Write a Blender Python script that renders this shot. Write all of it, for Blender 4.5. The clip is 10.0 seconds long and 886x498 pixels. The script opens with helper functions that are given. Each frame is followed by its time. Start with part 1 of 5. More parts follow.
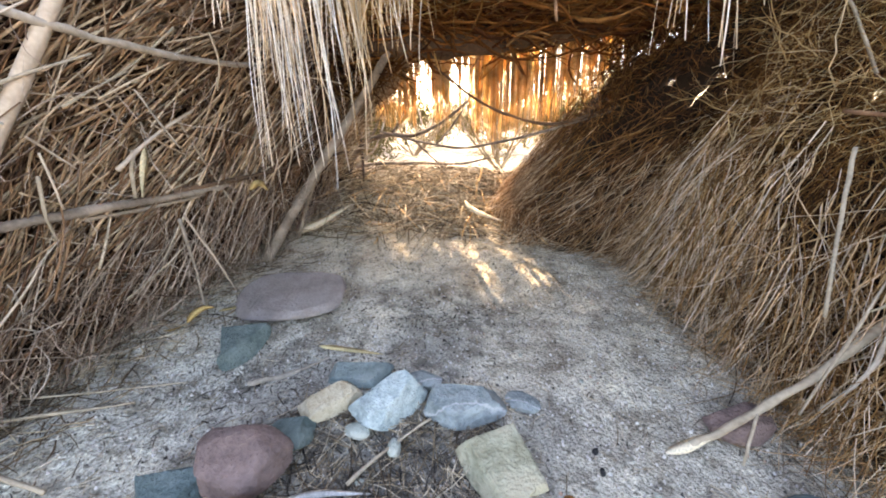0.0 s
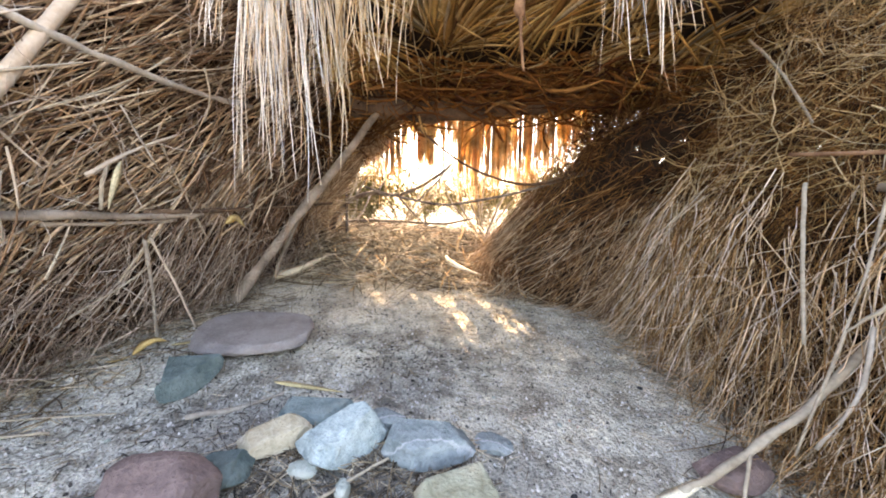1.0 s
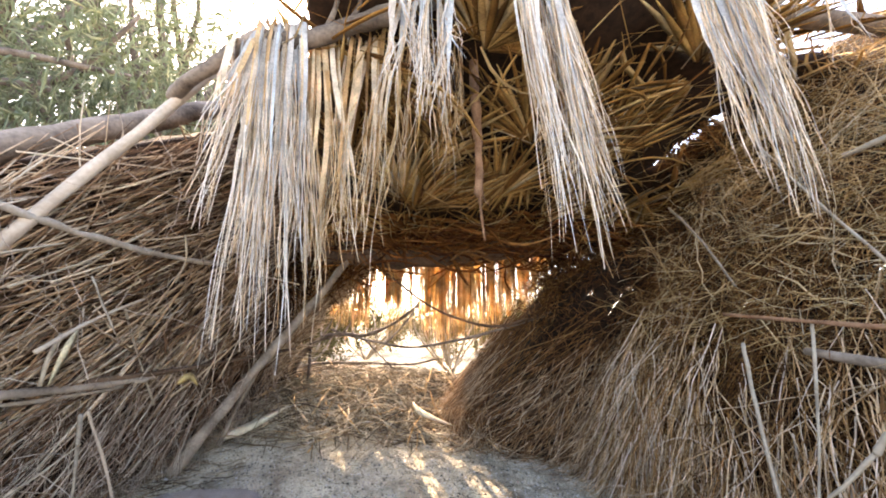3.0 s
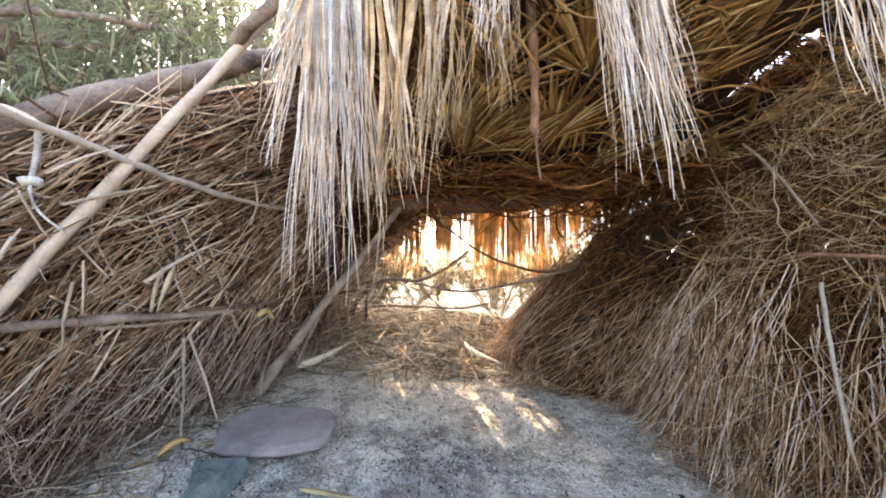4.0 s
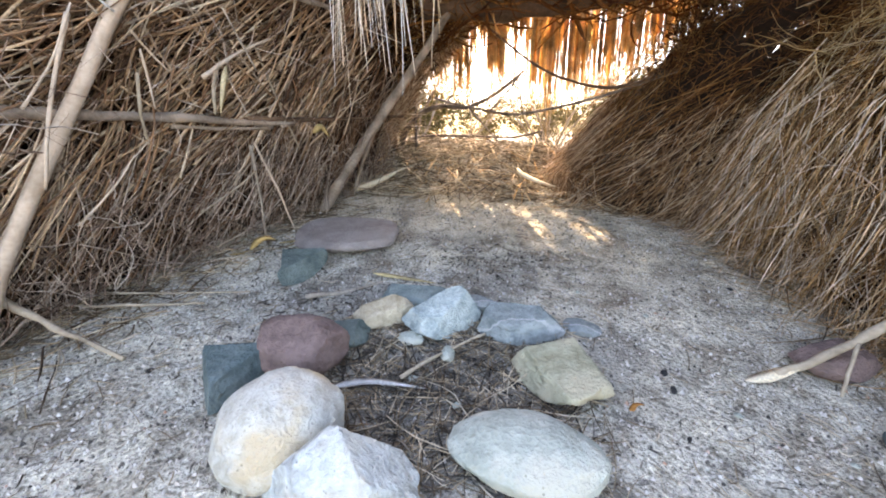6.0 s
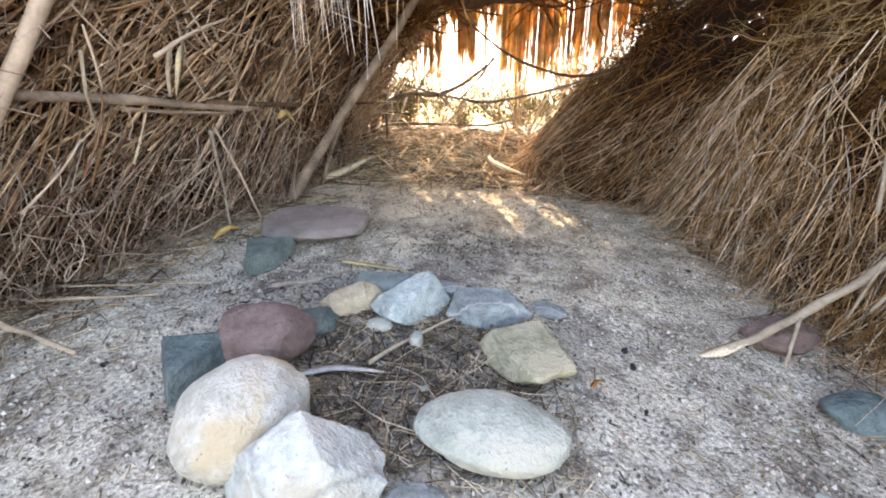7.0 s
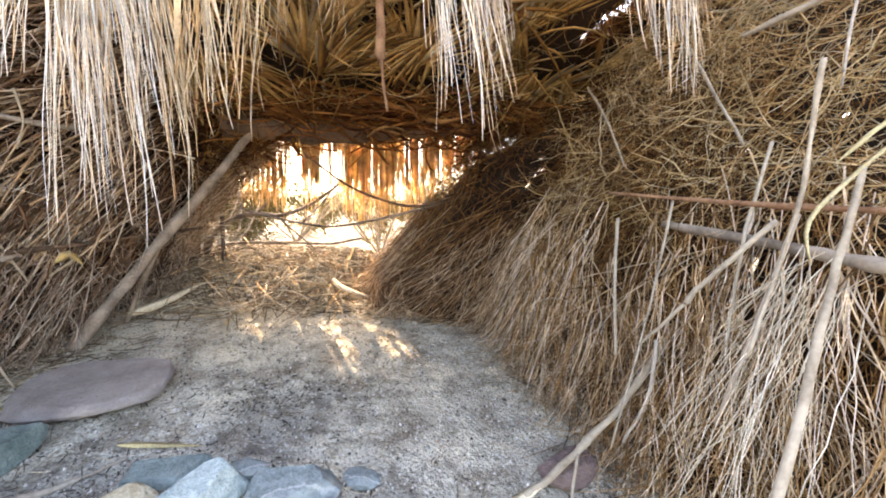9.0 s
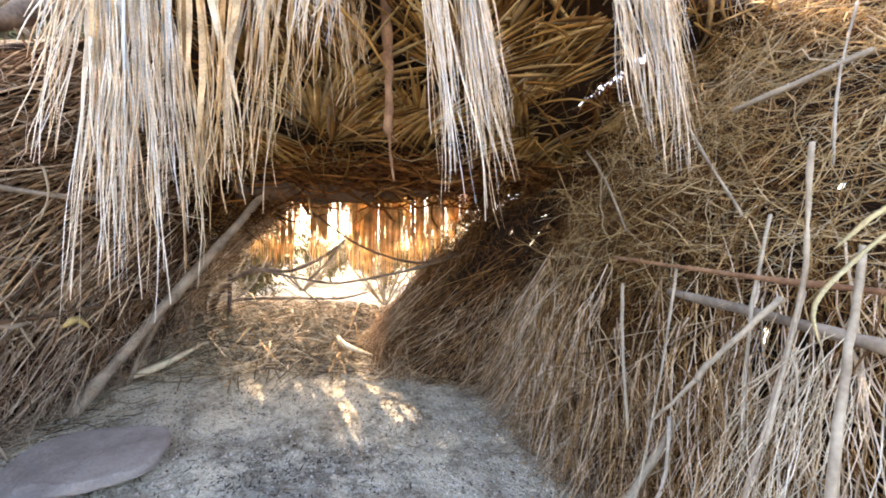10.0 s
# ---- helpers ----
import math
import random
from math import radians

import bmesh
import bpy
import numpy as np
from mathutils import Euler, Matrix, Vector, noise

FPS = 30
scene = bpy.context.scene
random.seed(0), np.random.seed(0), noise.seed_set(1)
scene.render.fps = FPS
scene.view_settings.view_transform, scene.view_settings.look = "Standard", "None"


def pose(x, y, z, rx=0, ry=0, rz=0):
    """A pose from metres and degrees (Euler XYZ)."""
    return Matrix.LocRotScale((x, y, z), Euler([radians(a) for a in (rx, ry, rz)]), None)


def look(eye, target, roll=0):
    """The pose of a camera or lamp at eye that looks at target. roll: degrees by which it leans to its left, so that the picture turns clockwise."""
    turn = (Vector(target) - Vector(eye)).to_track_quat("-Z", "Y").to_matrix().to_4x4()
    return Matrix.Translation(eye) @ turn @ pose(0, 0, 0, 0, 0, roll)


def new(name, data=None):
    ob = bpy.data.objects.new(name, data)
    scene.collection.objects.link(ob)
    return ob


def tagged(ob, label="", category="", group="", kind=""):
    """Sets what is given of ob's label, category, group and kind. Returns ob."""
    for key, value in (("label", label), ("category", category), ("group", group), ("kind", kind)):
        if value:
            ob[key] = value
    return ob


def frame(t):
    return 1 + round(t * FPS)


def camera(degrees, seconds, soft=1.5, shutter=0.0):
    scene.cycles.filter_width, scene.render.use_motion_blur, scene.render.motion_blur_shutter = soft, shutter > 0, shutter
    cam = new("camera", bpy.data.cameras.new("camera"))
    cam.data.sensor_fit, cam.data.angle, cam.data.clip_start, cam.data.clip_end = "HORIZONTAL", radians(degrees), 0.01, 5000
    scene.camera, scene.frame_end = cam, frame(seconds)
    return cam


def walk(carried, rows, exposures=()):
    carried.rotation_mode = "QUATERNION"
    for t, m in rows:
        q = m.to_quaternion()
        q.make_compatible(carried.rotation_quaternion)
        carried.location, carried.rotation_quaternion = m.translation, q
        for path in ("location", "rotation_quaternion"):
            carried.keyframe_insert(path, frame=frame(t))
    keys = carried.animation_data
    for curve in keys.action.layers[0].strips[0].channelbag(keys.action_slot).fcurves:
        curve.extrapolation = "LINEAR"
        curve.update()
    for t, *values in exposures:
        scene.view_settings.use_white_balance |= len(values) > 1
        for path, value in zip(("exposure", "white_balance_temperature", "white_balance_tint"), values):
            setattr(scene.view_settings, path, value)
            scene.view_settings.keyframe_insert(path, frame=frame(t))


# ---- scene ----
cam = camera(98.0, 10.0, soft=1.9)
# eye, target and roll along the walk
PATH = [
    (0, (-0.099, -0.049, 1.113), (-0.043, 1.845, 0.472), -1.1),
    (0.5, (-0.054, -0.091, 0.969), (0.027, 1.868, 0.572), 0.3),
    (1, (-0.034, -0.073, 0.902), (0.084, 1.912, 0.682), 1.0),
    (1.5, (-0.043, -0.070, 0.913), (0.111, 1.923, 0.865), 0.7),
    (2, (-0.045, -0.085, 0.992), (0.155, 1.900, 1.131), 0.5),
    (2.2, (-0.034, -0.092, 1.027), (0.179, 1.884, 1.242), 0.4),
    (3.3, (-0.066, -0.141, 1.065), (0.230, 1.793, 1.480), 0.2),
    (3.5, (-0.032, -0.149, 1.074), (0.170, 1.812, 1.405), 0.3),
    (4, (-0.111, -0.138, 0.998), (-0.044, 1.855, 1.158), 0.6),
    (4.5, (-0.150, -0.139, 0.979), (-0.218, 1.859, 0.945), 0.4),
    (5, (-0.191, -0.157, 0.911), (-0.333, 1.828, 0.705), -0.2),
    (5.5, (-0.185, -0.143, 0.837), (-0.347, 1.810, 0.438), -0.7),
    (6, (-0.164, -0.137, 0.788), (-0.316, 1.774, 0.215), -0.7),
    (6.2, (-0.158, -0.144, 0.773), (-0.304, 1.749, 0.143), -0.6),
    (7.3, (-0.103, -0.138, 0.772), (-0.047, 1.769, 0.170), -0.6),
    (7.5, (-0.046, -0.131, 0.825), (0.082, 1.786, 0.271), -0.8),
    (8, (0.073, -0.141, 0.949), (0.424, 1.782, 0.523), -0.3),
    (8.5, (0.108, -0.136, 0.998), (0.625, 1.772, 0.689), 0.3),
    (9, (0.113, -0.143, 1.021), (0.689, 1.762, 0.832), 0.4),
    (9.5, (0.121, -0.157, 1.091), (0.687, 1.761, 1.025), 0.2),
    (10, (0.114, -0.152, 1.109), (0.663, 1.770, 1.150), 0.3),
]
walk(cam, [(t, look(eye, target, roll)) for t, eye, target, roll in PATH], exposures=[(0, 3.42, 8000, 16), (1, 3.60, 8150, 17), (2, 3.58, 7950, 16), (3.5, 3.2, 7350, 16), (4.5, 3.36, 7250, 16), (5, 3.40, 7250, 16), (6, 3.32, 7900, 17), (7.5, 3.38, 8750, 19), (8, 3.52, 8700, 18.5), (8.5, 3.58, 8600, 18), (9.5, 3.53, 7750, 16), (10, 3.4, 7600, 16)])

# ---- light ----
SUN_EL, SUN_AZ = 42.0, -14.5          # degrees; azimuth from +y, towards +x
sun = new("sun", bpy.data.lights.new("sun", "SUN"))
sun.data.energy, sun.data.angle, sun.data.color = 2.6, radians(0.6), (1.0, 0.84, 0.62)
sd = Vector((math.sin(radians(SUN_AZ)) * math.cos(radians(SUN_EL)), math.cos(radians(SUN_AZ)) * math.cos(radians(SUN_EL)), math.sin(radians(SUN_EL))))
sun.matrix_world = look(sd * 30, (0, 0, 0))
world = bpy.data.worlds.new("world")
scene.world = world
world.use_nodes = True
wn = world.node_tree
sky = wn.nodes.new("ShaderNodeTexSky")
sky.sky_type, sky.sun_disc = "NISHITA", False
sky.sun_elevation, sky.sun_rotation = radians(SUN_EL), radians(SUN_AZ)
sky.dust_density, sky.ozone_density = 2.5, 1.0
wn.links.new(sky.outputs[0], wn.nodes["Background"].inputs[0])
wn.nodes["Background"].inputs[1].default_value = 0.15


# ---- materials ----
def base_mat(name, rough=0.85):
    m = bpy.data.materials.new(name)
    m.use_nodes = True
    n, l = m.node_tree.nodes, m.node_tree.links
    b = n["Principled BSDF"]
    b.inputs["Roughness"].default_value = rough
    b.inputs["Specular IOR Level"].default_value = 0.25
    return m, n, l, b


def ramp_node(n, stops):
    r = n.new("ShaderNodeValToRGB")
    e = r.color_ramp.elements
    while len(e) > 1:
        e.remove(e[-1])
    for i, (p, c) in enumerate(stops):
        q = e[0] if i == 0 else e.new(p)
        q.position, q.color = p, (*c, 1)
    return r


def noise_node(n, l, scale, detail=4, coord="Object", stretch=None):
    tc = n.new("ShaderNodeTexCoord")
    t = n.new("ShaderNodeTexNoise")
    t.inputs["Scale"].default_value, t.inputs["Detail"].default_value = scale, detail
    src = tc.outputs[coord]
    if stretch:
        mp = n.new("ShaderNodeMapping")
        mp.inputs["Scale"].default_value = stretch
        l.new(src, mp.inputs["Vector"])
        src = mp.outputs[0]
    l.new(src, t.inputs["Vector"])
    return t


def math_node(n, l, op, a, b):
    m = n.new("ShaderNodeMath")
    m.operation = op
    for i, v in enumerate((a, b)):
        if isinstance(v, (int, float)):
            m.inputs[i].default_value = v
        else:
            l.new(v, m.inputs[i])
    return m.outputs[0]


def mix_col(n, l, fac, a, b, mode="MIX"):
    m = n.new("ShaderNodeMix")
    m.data_type, m.blend_type = "RGBA", mode
    for i, v in ((0, fac), (6, a), (7, b)):
        if isinstance(v, (int, float)):
            m.inputs[i].default_value = v
        elif isinstance(v, tuple):
            m.inputs[i].default_value = (*v, 1)
        else:
            l.new(v, m.inputs[i])
    return m.outputs[2]


def bump(n, l, b, height, strength, distance):
    bp = n.new("ShaderNodeBump")
    bp.inputs["Strength"].default_value, bp.inputs["Distance"].default_value = strength, distance
    l.new(height, bp.inputs["Height"])
    l.new(bp.outputs[0], b.inputs["Normal"])


def straw_mat(name, stops, rough=0.8, glow=0.0, blotch=14.0, blotch_amount=0.5, tint=(1, 0.85, 0.6)):
    """Dry stems and strips: a colour for each stem, blotches and fine grain along it; glow: how much light comes through."""
    m, n, l, b = base_mat(name, rough)
    geo, info = n.new("ShaderNodeNewGeometry"), n.new("ShaderNodeObjectInfo")
    s = math_node(n, l, "FRACT", math_node(n, l, "ADD", geo.outputs["Random Per Island"], info.outputs["Random"]), 0.0)
    r = ramp_node(n, stops)
    l.new(s, r.inputs[0])
    t1, t2 = noise_node(n, l, blotch, 3), noise_node(n, l, 160.0, 2)
    f = n.new("ShaderNodeMapRange")
    f.inputs[1].default_value, f.inputs[2].default_value = 0.3, 0.7
    f.inputs[3].default_value, f.inputs[4].default_value = 1.0 - blotch_amount, 1.0 + 0.35 * blotch_amount
    l.new(t1.outputs[0], f.inputs[0])
    g = n.new("ShaderNodeMapRange")
    g.inputs[1].default_value, g.inputs[2].default_value, g.inputs[3].default_value, g.inputs[4].default_value = 0.3, 0.7, 0.75, 1.2
    l.new(t2.outputs[0], g.inputs[0])
    k = math_node(n, l, "MULTIPLY", f.outputs[0], g.outputs[0])
    c = n.new("ShaderNodeVectorMath")
    c.operation = "SCALE"
    l.new(r.outputs[0], c.inputs[0])
    l.new(k, c.inputs["Scale"])
    l.new(c.outputs[0], b.inputs["Base Color"])
    bump(n, l, b, t2.outputs[0], 0.4, 0.002)
    if glow:
        tr, mx = n.new("ShaderNodeBsdfTranslucent"), n.new("ShaderNodeMixShader")
        l.new(mix_col(n, l, 1.0, c.outputs[0], tint, "MULTIPLY"), tr.inputs[0])
        mx.inputs[0].default_value = glow
        l.new(b.outputs[0], mx.inputs[1])
        l.new(tr.outputs[0], mx.inputs[2])
        l.new(mx.outputs[0], n["Material Output"].inputs[0])
    return m


REED = straw_mat("brown reed stems", [(0, (0.085, 0.042, 0.024)), (0.25, (0.24, 0.135, 0.075)), (0.55, (0.44, 0.29, 0.175)), (0.8, (0.62, 0.46, 0.315)), (1, (0.74, 0.62, 0.48))])
REED_GREY = straw_mat("greyed reed stems", [(0, (0.12, 0.075, 0.055)), (0.5, (0.39, 0.285, 0.215)), (1, (0.68, 0.57, 0.47))])
STRAW = straw_mat("hanging straw", [(0, (0.120, 0.050, 0.016)), (0.35, (0.400, 0.218, 0.085)), (0.65, (0.700, 0.475, 0.270)), (1, (0.920, 0.766, 0.636))], glow=0.15)
# back-layer straw: a darker copy, with depth shade put into its colour
STRAW_SHADE = straw_mat("brown straw, shade in its colour", [(0, (0.058, 0.021, 0.006)), (0.45, (0.221, 0.091, 0.023)), (0.85, (0.462, 0.226, 0.064)), (1, (0.630, 0.384, 0.166))], glow=0.2)
# reeds darkened for the wall's deep layer, so shade sits in the colour
REED_SHADE = straw_mat("brown reeds, shade in their colour", [(0, (0.04, 0.018, 0.009)), (0.45, (0.14, 0.068, 0.033)), (0.85, (0.29, 0.165, 0.09)), (1, (0.45, 0.31, 0.20))])
TWIG_GOLD = straw_mat("golden twigs", [(0, (0.26, 0.14, 0.045)), (0.4, (0.62, 0.40, 0.18)), (0.8, (0.84, 0.63, 0.36)), (1, (0.90, 0.79, 0.60))], glow=0.2)
PALM_TAN = straw_mat("tan palm strips", [(0, (0.54, 0.32, 0.145)), (0.35, (0.74, 0.51, 0.28)), (0.7, (0.83, 0.66, 0.45)), (1, (0.86, 0.75, 0.60))], glow=0.3, blotch_amount=0.45)
PALM_GREY = straw_mat("weathered grey palm strips", [(0, (0.56, 0.44, 0.32)), (0.25, (0.64, 0.60, 0.56)), (0.5, (0.60, 0.62, 0.64)), (0.75, (0.50, 0.54, 0.58)), (0.9, (0.70, 0.65, 0.61)), (1, (0.70, 0.54, 0.36))], glow=0.25, blotch_amount=0.4)
PALM_TIP = straw_mat("bleached frayed palm ends", [(0, (0.62, 0.42, 0.25)), (0.3, (0.80, 0.63, 0.45)), (0.7, (0.88, 0.77, 0.64)), (1, (0.87, 0.82, 0.78))], glow=0.25, blotch_amount=0.3)
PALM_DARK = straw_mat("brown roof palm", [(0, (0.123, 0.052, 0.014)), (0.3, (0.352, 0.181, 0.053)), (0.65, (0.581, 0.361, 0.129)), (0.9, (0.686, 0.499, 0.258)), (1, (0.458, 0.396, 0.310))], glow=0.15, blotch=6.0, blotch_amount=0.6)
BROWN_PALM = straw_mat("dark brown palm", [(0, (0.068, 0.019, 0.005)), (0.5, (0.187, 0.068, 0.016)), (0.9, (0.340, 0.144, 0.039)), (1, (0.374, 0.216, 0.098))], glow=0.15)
# brush darkened to carry the shade of the far bank and upper wall
BRUSH_SHADE = straw_mat("dark brown brush", [(0, (0.047, 0.016, 0.005)), (0.5, (0.147, 0.058, 0.016)), (0.9, (0.294, 0.139, 0.042)), (1, (0.420, 0.250, 0.101))], glow=0.2)
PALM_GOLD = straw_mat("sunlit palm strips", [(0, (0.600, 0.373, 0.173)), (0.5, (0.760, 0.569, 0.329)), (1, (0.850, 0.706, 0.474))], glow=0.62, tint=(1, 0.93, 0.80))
# near-black backing: deep shade between stems is put into its colour
CORE_SHADE = straw_mat("thatch core, shade in its colour", [(0, (0.032, 0.016, 0.009)), (1, (0.045, 0.024, 0.013))], rough=0.95, blotch=30.0)
CORE_SHADE_WARM = straw_mat("straw core, shade in its colour", [(0, (0.018, 0.008, 0.003)), (1, (0.028, 0.013, 0.006))], rough=0.95, blotch=30.0)
STRAW_PALE = straw_mat("bleached straw", [(0, (0.34, 0.24, 0.145)), (0.5, (0.58, 0.46, 0.32)), (1, (0.80, 0.70, 0.56))], glow=0.1)
STRAW_DULL = straw_mat("greyed straw", [(0, (0.084, 0.038, 0.016)), (0.4, (0.284, 0.161, 0.078)), (0.75, (0.546, 0.360, 0.216)), (1, (0.840, 0.643, 0.478))], glow=0.15)
TWIG_PALE = straw_mat("pale twigs", [(0, (0.20, 0.125, 0.09)), (0.5, (0.44, 0.33, 0.26)), (1, (0.66, 0.57, 0.49))])
DARK_TWIG = straw_mat("dark dead twigs", [(0, (0.03, 0.026, 0.022)), (0.5, (0.10, 0.085, 0.07)), (1, (0.22, 0.185, 0.15))])
LITTER = straw_mat("straw litter", [(0, (0.06, 0.038, 0.024)), (0.3, (0.20, 0.14, 0.085)), (0.7, (0.46, 0.355, 0.235)), (1, (0.70, 0.60, 0.46))])


def bark_mat(name, dark, light, scale=9.0, stretch=(1, 1, 1)):
    m, n, l, b = base_mat(name, 0.85)
    t1, t2 = noise_node(n, l, scale, 6), noise_node(n, l, scale * 9, 4)
    f = math_node(n, l, "ADD", math_node(n, l, "MULTIPLY", t1.outputs[0], 0.7), math_node(n, l, "MULTIPLY", t2.outputs[0], 0.3))
    r = ramp_node(n, [(0.36, dark), (0.62, light)])
    l.new(f, r.inputs[0])
    l.new(r.outputs[0], b.inputs["Base Color"])
    bump(n, l, b, f, 0.6, 0.006)
    return m


BARK = bark_mat("brown bark", (0.065, 0.048, 0.038), (0.25, 0.195, 0.155))
BARK_DARK = bark_mat("dark bark", (0.05, 0.032, 0.022), (0.16, 0.10, 0.065))
PALE_WOOD = bark_mat("peeled pale wood", (0.34, 0.265, 0.20), (0.54, 0.44, 0.35))
GREY_WOOD = bark_mat("weathered grey wood", (0.20, 0.165, 0.13), (0.42, 0.36, 0.30))
RED_WOOD = bark_mat("red-brown stick", (0.14, 0.065, 0.035), (0.34, 0.19, 0.11))
POLE = bark_mat("brown pole", (0.13, 0.10, 0.078), (0.33, 0.265, 0.21))
BROWN_STICK = bark_mat("brown stick", (0.12, 0.06, 0.034), (0.33, 0.19, 0.115), scale=12)
STICK = bark_mat("dry tan stick", (0.21, 0.165, 0.12), (0.42, 0.35, 0.265))


def stone_mat(name, dark, light, vein=None, scale=7.0, stain=None, cracks=0.0):
    m, n, l, b = base_mat(name, 0.78)
    t1, t2, t5 = noise_node(n, l, scale, 7), noise_node(n, l, scale * 14, 4), noise_node(n, l, scale * 4, 5)
    f = math_node(n, l, "ADD", math_node(n, l, "MULTIPLY", t1.outputs[0], 0.5), math_node(n, l, "MULTIPLY", t2.outputs[0], 0.2))
    f = math_node(n, l, "ADD", f, math_node(n, l, "MULTIPLY", t5.outputs[0], 0.3))
    r = ramp_node(n, [(0.38, dark), (0.60, light)])
    l.new(f, r.inputs[0])
    c = r.outputs[0]
    if stain:
        t4 = noise_node(n, l, 6.0, 5)
        s4 = ramp_node(n, [(0.48, (0, 0, 0)), (0.62, (0.85, 0.85, 0.85))])
        l.new(t4.outputs[0], s4.inputs[0])
        c = mix_col(n, l, s4.outputs[0], c, stain)
    if vein:
        t3 = noise_node(n, l, 3.0, 5)
        v = math_node(n, l, "ABSOLUTE", math_node(n, l, "SUBTRACT", t3.outputs[0], 0.5), 0.0)
        vr = ramp_node(n, [(0.004, (0.6, 0.6, 0.6)), (0.016, (0, 0, 0))])
        l.new(v, vr.inputs[0])
        c = mix_col(n, l, vr.outputs[0], c, vein)
    tp = n.new("ShaderNodeTexVoronoi")
    tc = n.new("ShaderNodeTexCoord")
    tp.inputs["Scale"].default_value = 70.0
    l.new(tc.outputs["Object"], tp.inputs["Vector"])
    pr = ramp_node(n, [(0.10, (0.35, 0.35, 0.35)), (0.24, (1, 1, 1))])
    l.new(tp.outputs["Distance"], pr.inputs[0])
    keep = ramp_node(n, [(0.52, (0, 0, 0)), (0.60, (0.7, 0.7, 0.7))])
    l.new(t5.outputs[0], keep.inputs[0])
    c = mix_col(n, l, keep.outputs[0], c, mix_col(n, l, 1.0, c, pr.outputs[0], "MULTIPLY"))
    h = f
    if cracks:
        tv = n.new("ShaderNodeTexVoronoi")
        tv.feature = "DISTANCE_TO_EDGE"
        tv.inputs["Scale"].default_value = cracks
        warp = n.new("ShaderNodeVectorMath")
        warp.operation = "MULTIPLY_ADD"
        warp.inputs[1].default_value = (0.12, 0.12, 0.12)
        l.new(t1.outputs["Color"], warp.inputs[0])
        l.new(tc.outputs["Object"], warp.inputs[2])
        l.new(warp.outputs[0], tv.inputs["Vector"])
        cr = ramp_node(n, [(0.0, (0.45, 0.42, 0.38)), (0.035, (1, 1, 1))])
        l.new(tv.outputs["Distance"], cr.inputs[0])
        c = mix_col(n, l, 0.55, c, cr.outputs[0], "MULTIPLY")
        h = math_node(n, l, "ADD", f, math_node(n, l, "MULTIPLY", math_node(n, l, "MINIMUM", tv.outputs["Distance"], 0.06), 4.0))
    l.new(c, b.inputs["Base Color"])
    bump(n, l, b, math_node(n, l, "ADD", h, math_node(n, l, "MULTIPLY", t2.outputs[0], 0.30)), 0.95, 0.019)
    return m


S_MAUVE = stone_mat("mauve sandstone", (0.20, 0.168, 0.155), (0.305, 0.263, 0.243), scale=5)
S_GREEN = stone_mat("green slate", (0.06, 0.086, 0.082), (0.148, 0.183, 0.174))
S_TEAL = stone_mat("blue-green stone", (0.055, 0.085, 0.087), (0.14, 0.182, 0.184))
S_SAGE = stone_mat("pale green slate", (0.13, 0.17, 0.165), (0.25, 0.30, 0.29))
S_OCHRE = stone_mat("ochre stone", (0.31, 0.25, 0.165), (0.56, 0.485, 0.36))
S_WHITE = stone_mat("white limestone", (0.36, 0.345, 0.295), (0.58, 0.59, 0.545), stain=(0.47, 0.38, 0.25), scale=9, cracks=0.0)
S_BLUEWHITE = stone_mat("pale blue-white rock", (0.22, 0.27, 0.27), (0.50, 0.57, 0.56), scale=10)
S_FRACT = stone_mat("fractured white rock", (0.35, 0.375, 0.365), (0.58, 0.63, 0.62), scale=8, cracks=3.5, stain=(0.42, 0.38, 0.31))
S_GREY = stone_mat("blue-grey stone", (0.13, 0.155, 0.158), (0.29, 0.325, 0.325), vein=(0.48, 0.48, 0.48))
S_PURPLE = stone_mat("purple-brown cobble", (0.11, 0.077, 0.07), (0.225, 0.157, 0.142), scale=6)
S_OLIVE = stone_mat("yellow-green stone", (0.22, 0.21, 0.14), (0.42, 0.41, 0.30), stain=(0.42, 0.375, 0.27))
S_PALEGREEN = stone_mat("pale green-grey stone", (0.27, 0.295, 0.255), (0.44, 0.47, 0.42), stain=(0.45, 0.44, 0.37))
CHAR = stone_mat("charcoal", (0.012, 0.012, 0.013), (0.035, 0.034, 0.034))
CLOTH = straw_mat("grey-white cord", [(0, (0.5, 0.48, 0.44)), (1, (0.6, 0.57, 0.52))])
DRY_LEAF = straw_mat("dry yellow leaf", [(0, (0.52, 0.38, 0.16)), (0.5, (0.64, 0.52, 0.28)), (1, (0.70, 0.62, 0.44))], glow=0.15)
CREAM_LEAF = straw_mat("pale cream dry leaf", [(0, (0.72, 0.60, 0.42)), (1, (0.84, 0.76, 0.60))], glow=0.15, blotch_amount=0.25)
YELLOW_LEAF = straw_mat("stiff yellow leaf", [(0, (0.74, 0.62, 0.34)), (1, (0.80, 0.72, 0.46))], glow=0.2, blotch_amount=0.2)
OCHRE_LEAF = straw_mat("ochre dry leaf", [(0, (0.40, 0.25, 0.08)), (1, (0.54, 0.37, 0.15))], glow=0.15)
ORANGE_LEAF = straw_mat("orange dry leaf", [(0, (0.50, 0.22, 0.06)), (1, (0.60, 0.36, 0.12))], glow=0.2)
FOLIAGE = straw_mat("tamarisk foliage", [(0, (0.25, 0.29, 0.20)), (0.5, (0.36, 0.40, 0.29)), (0.85, (0.46, 0.48, 0.36)), (1, (0.56, 0.53, 0.38))], glow=0.6, tint=(1, 1, 0.7), blotch=1.5)


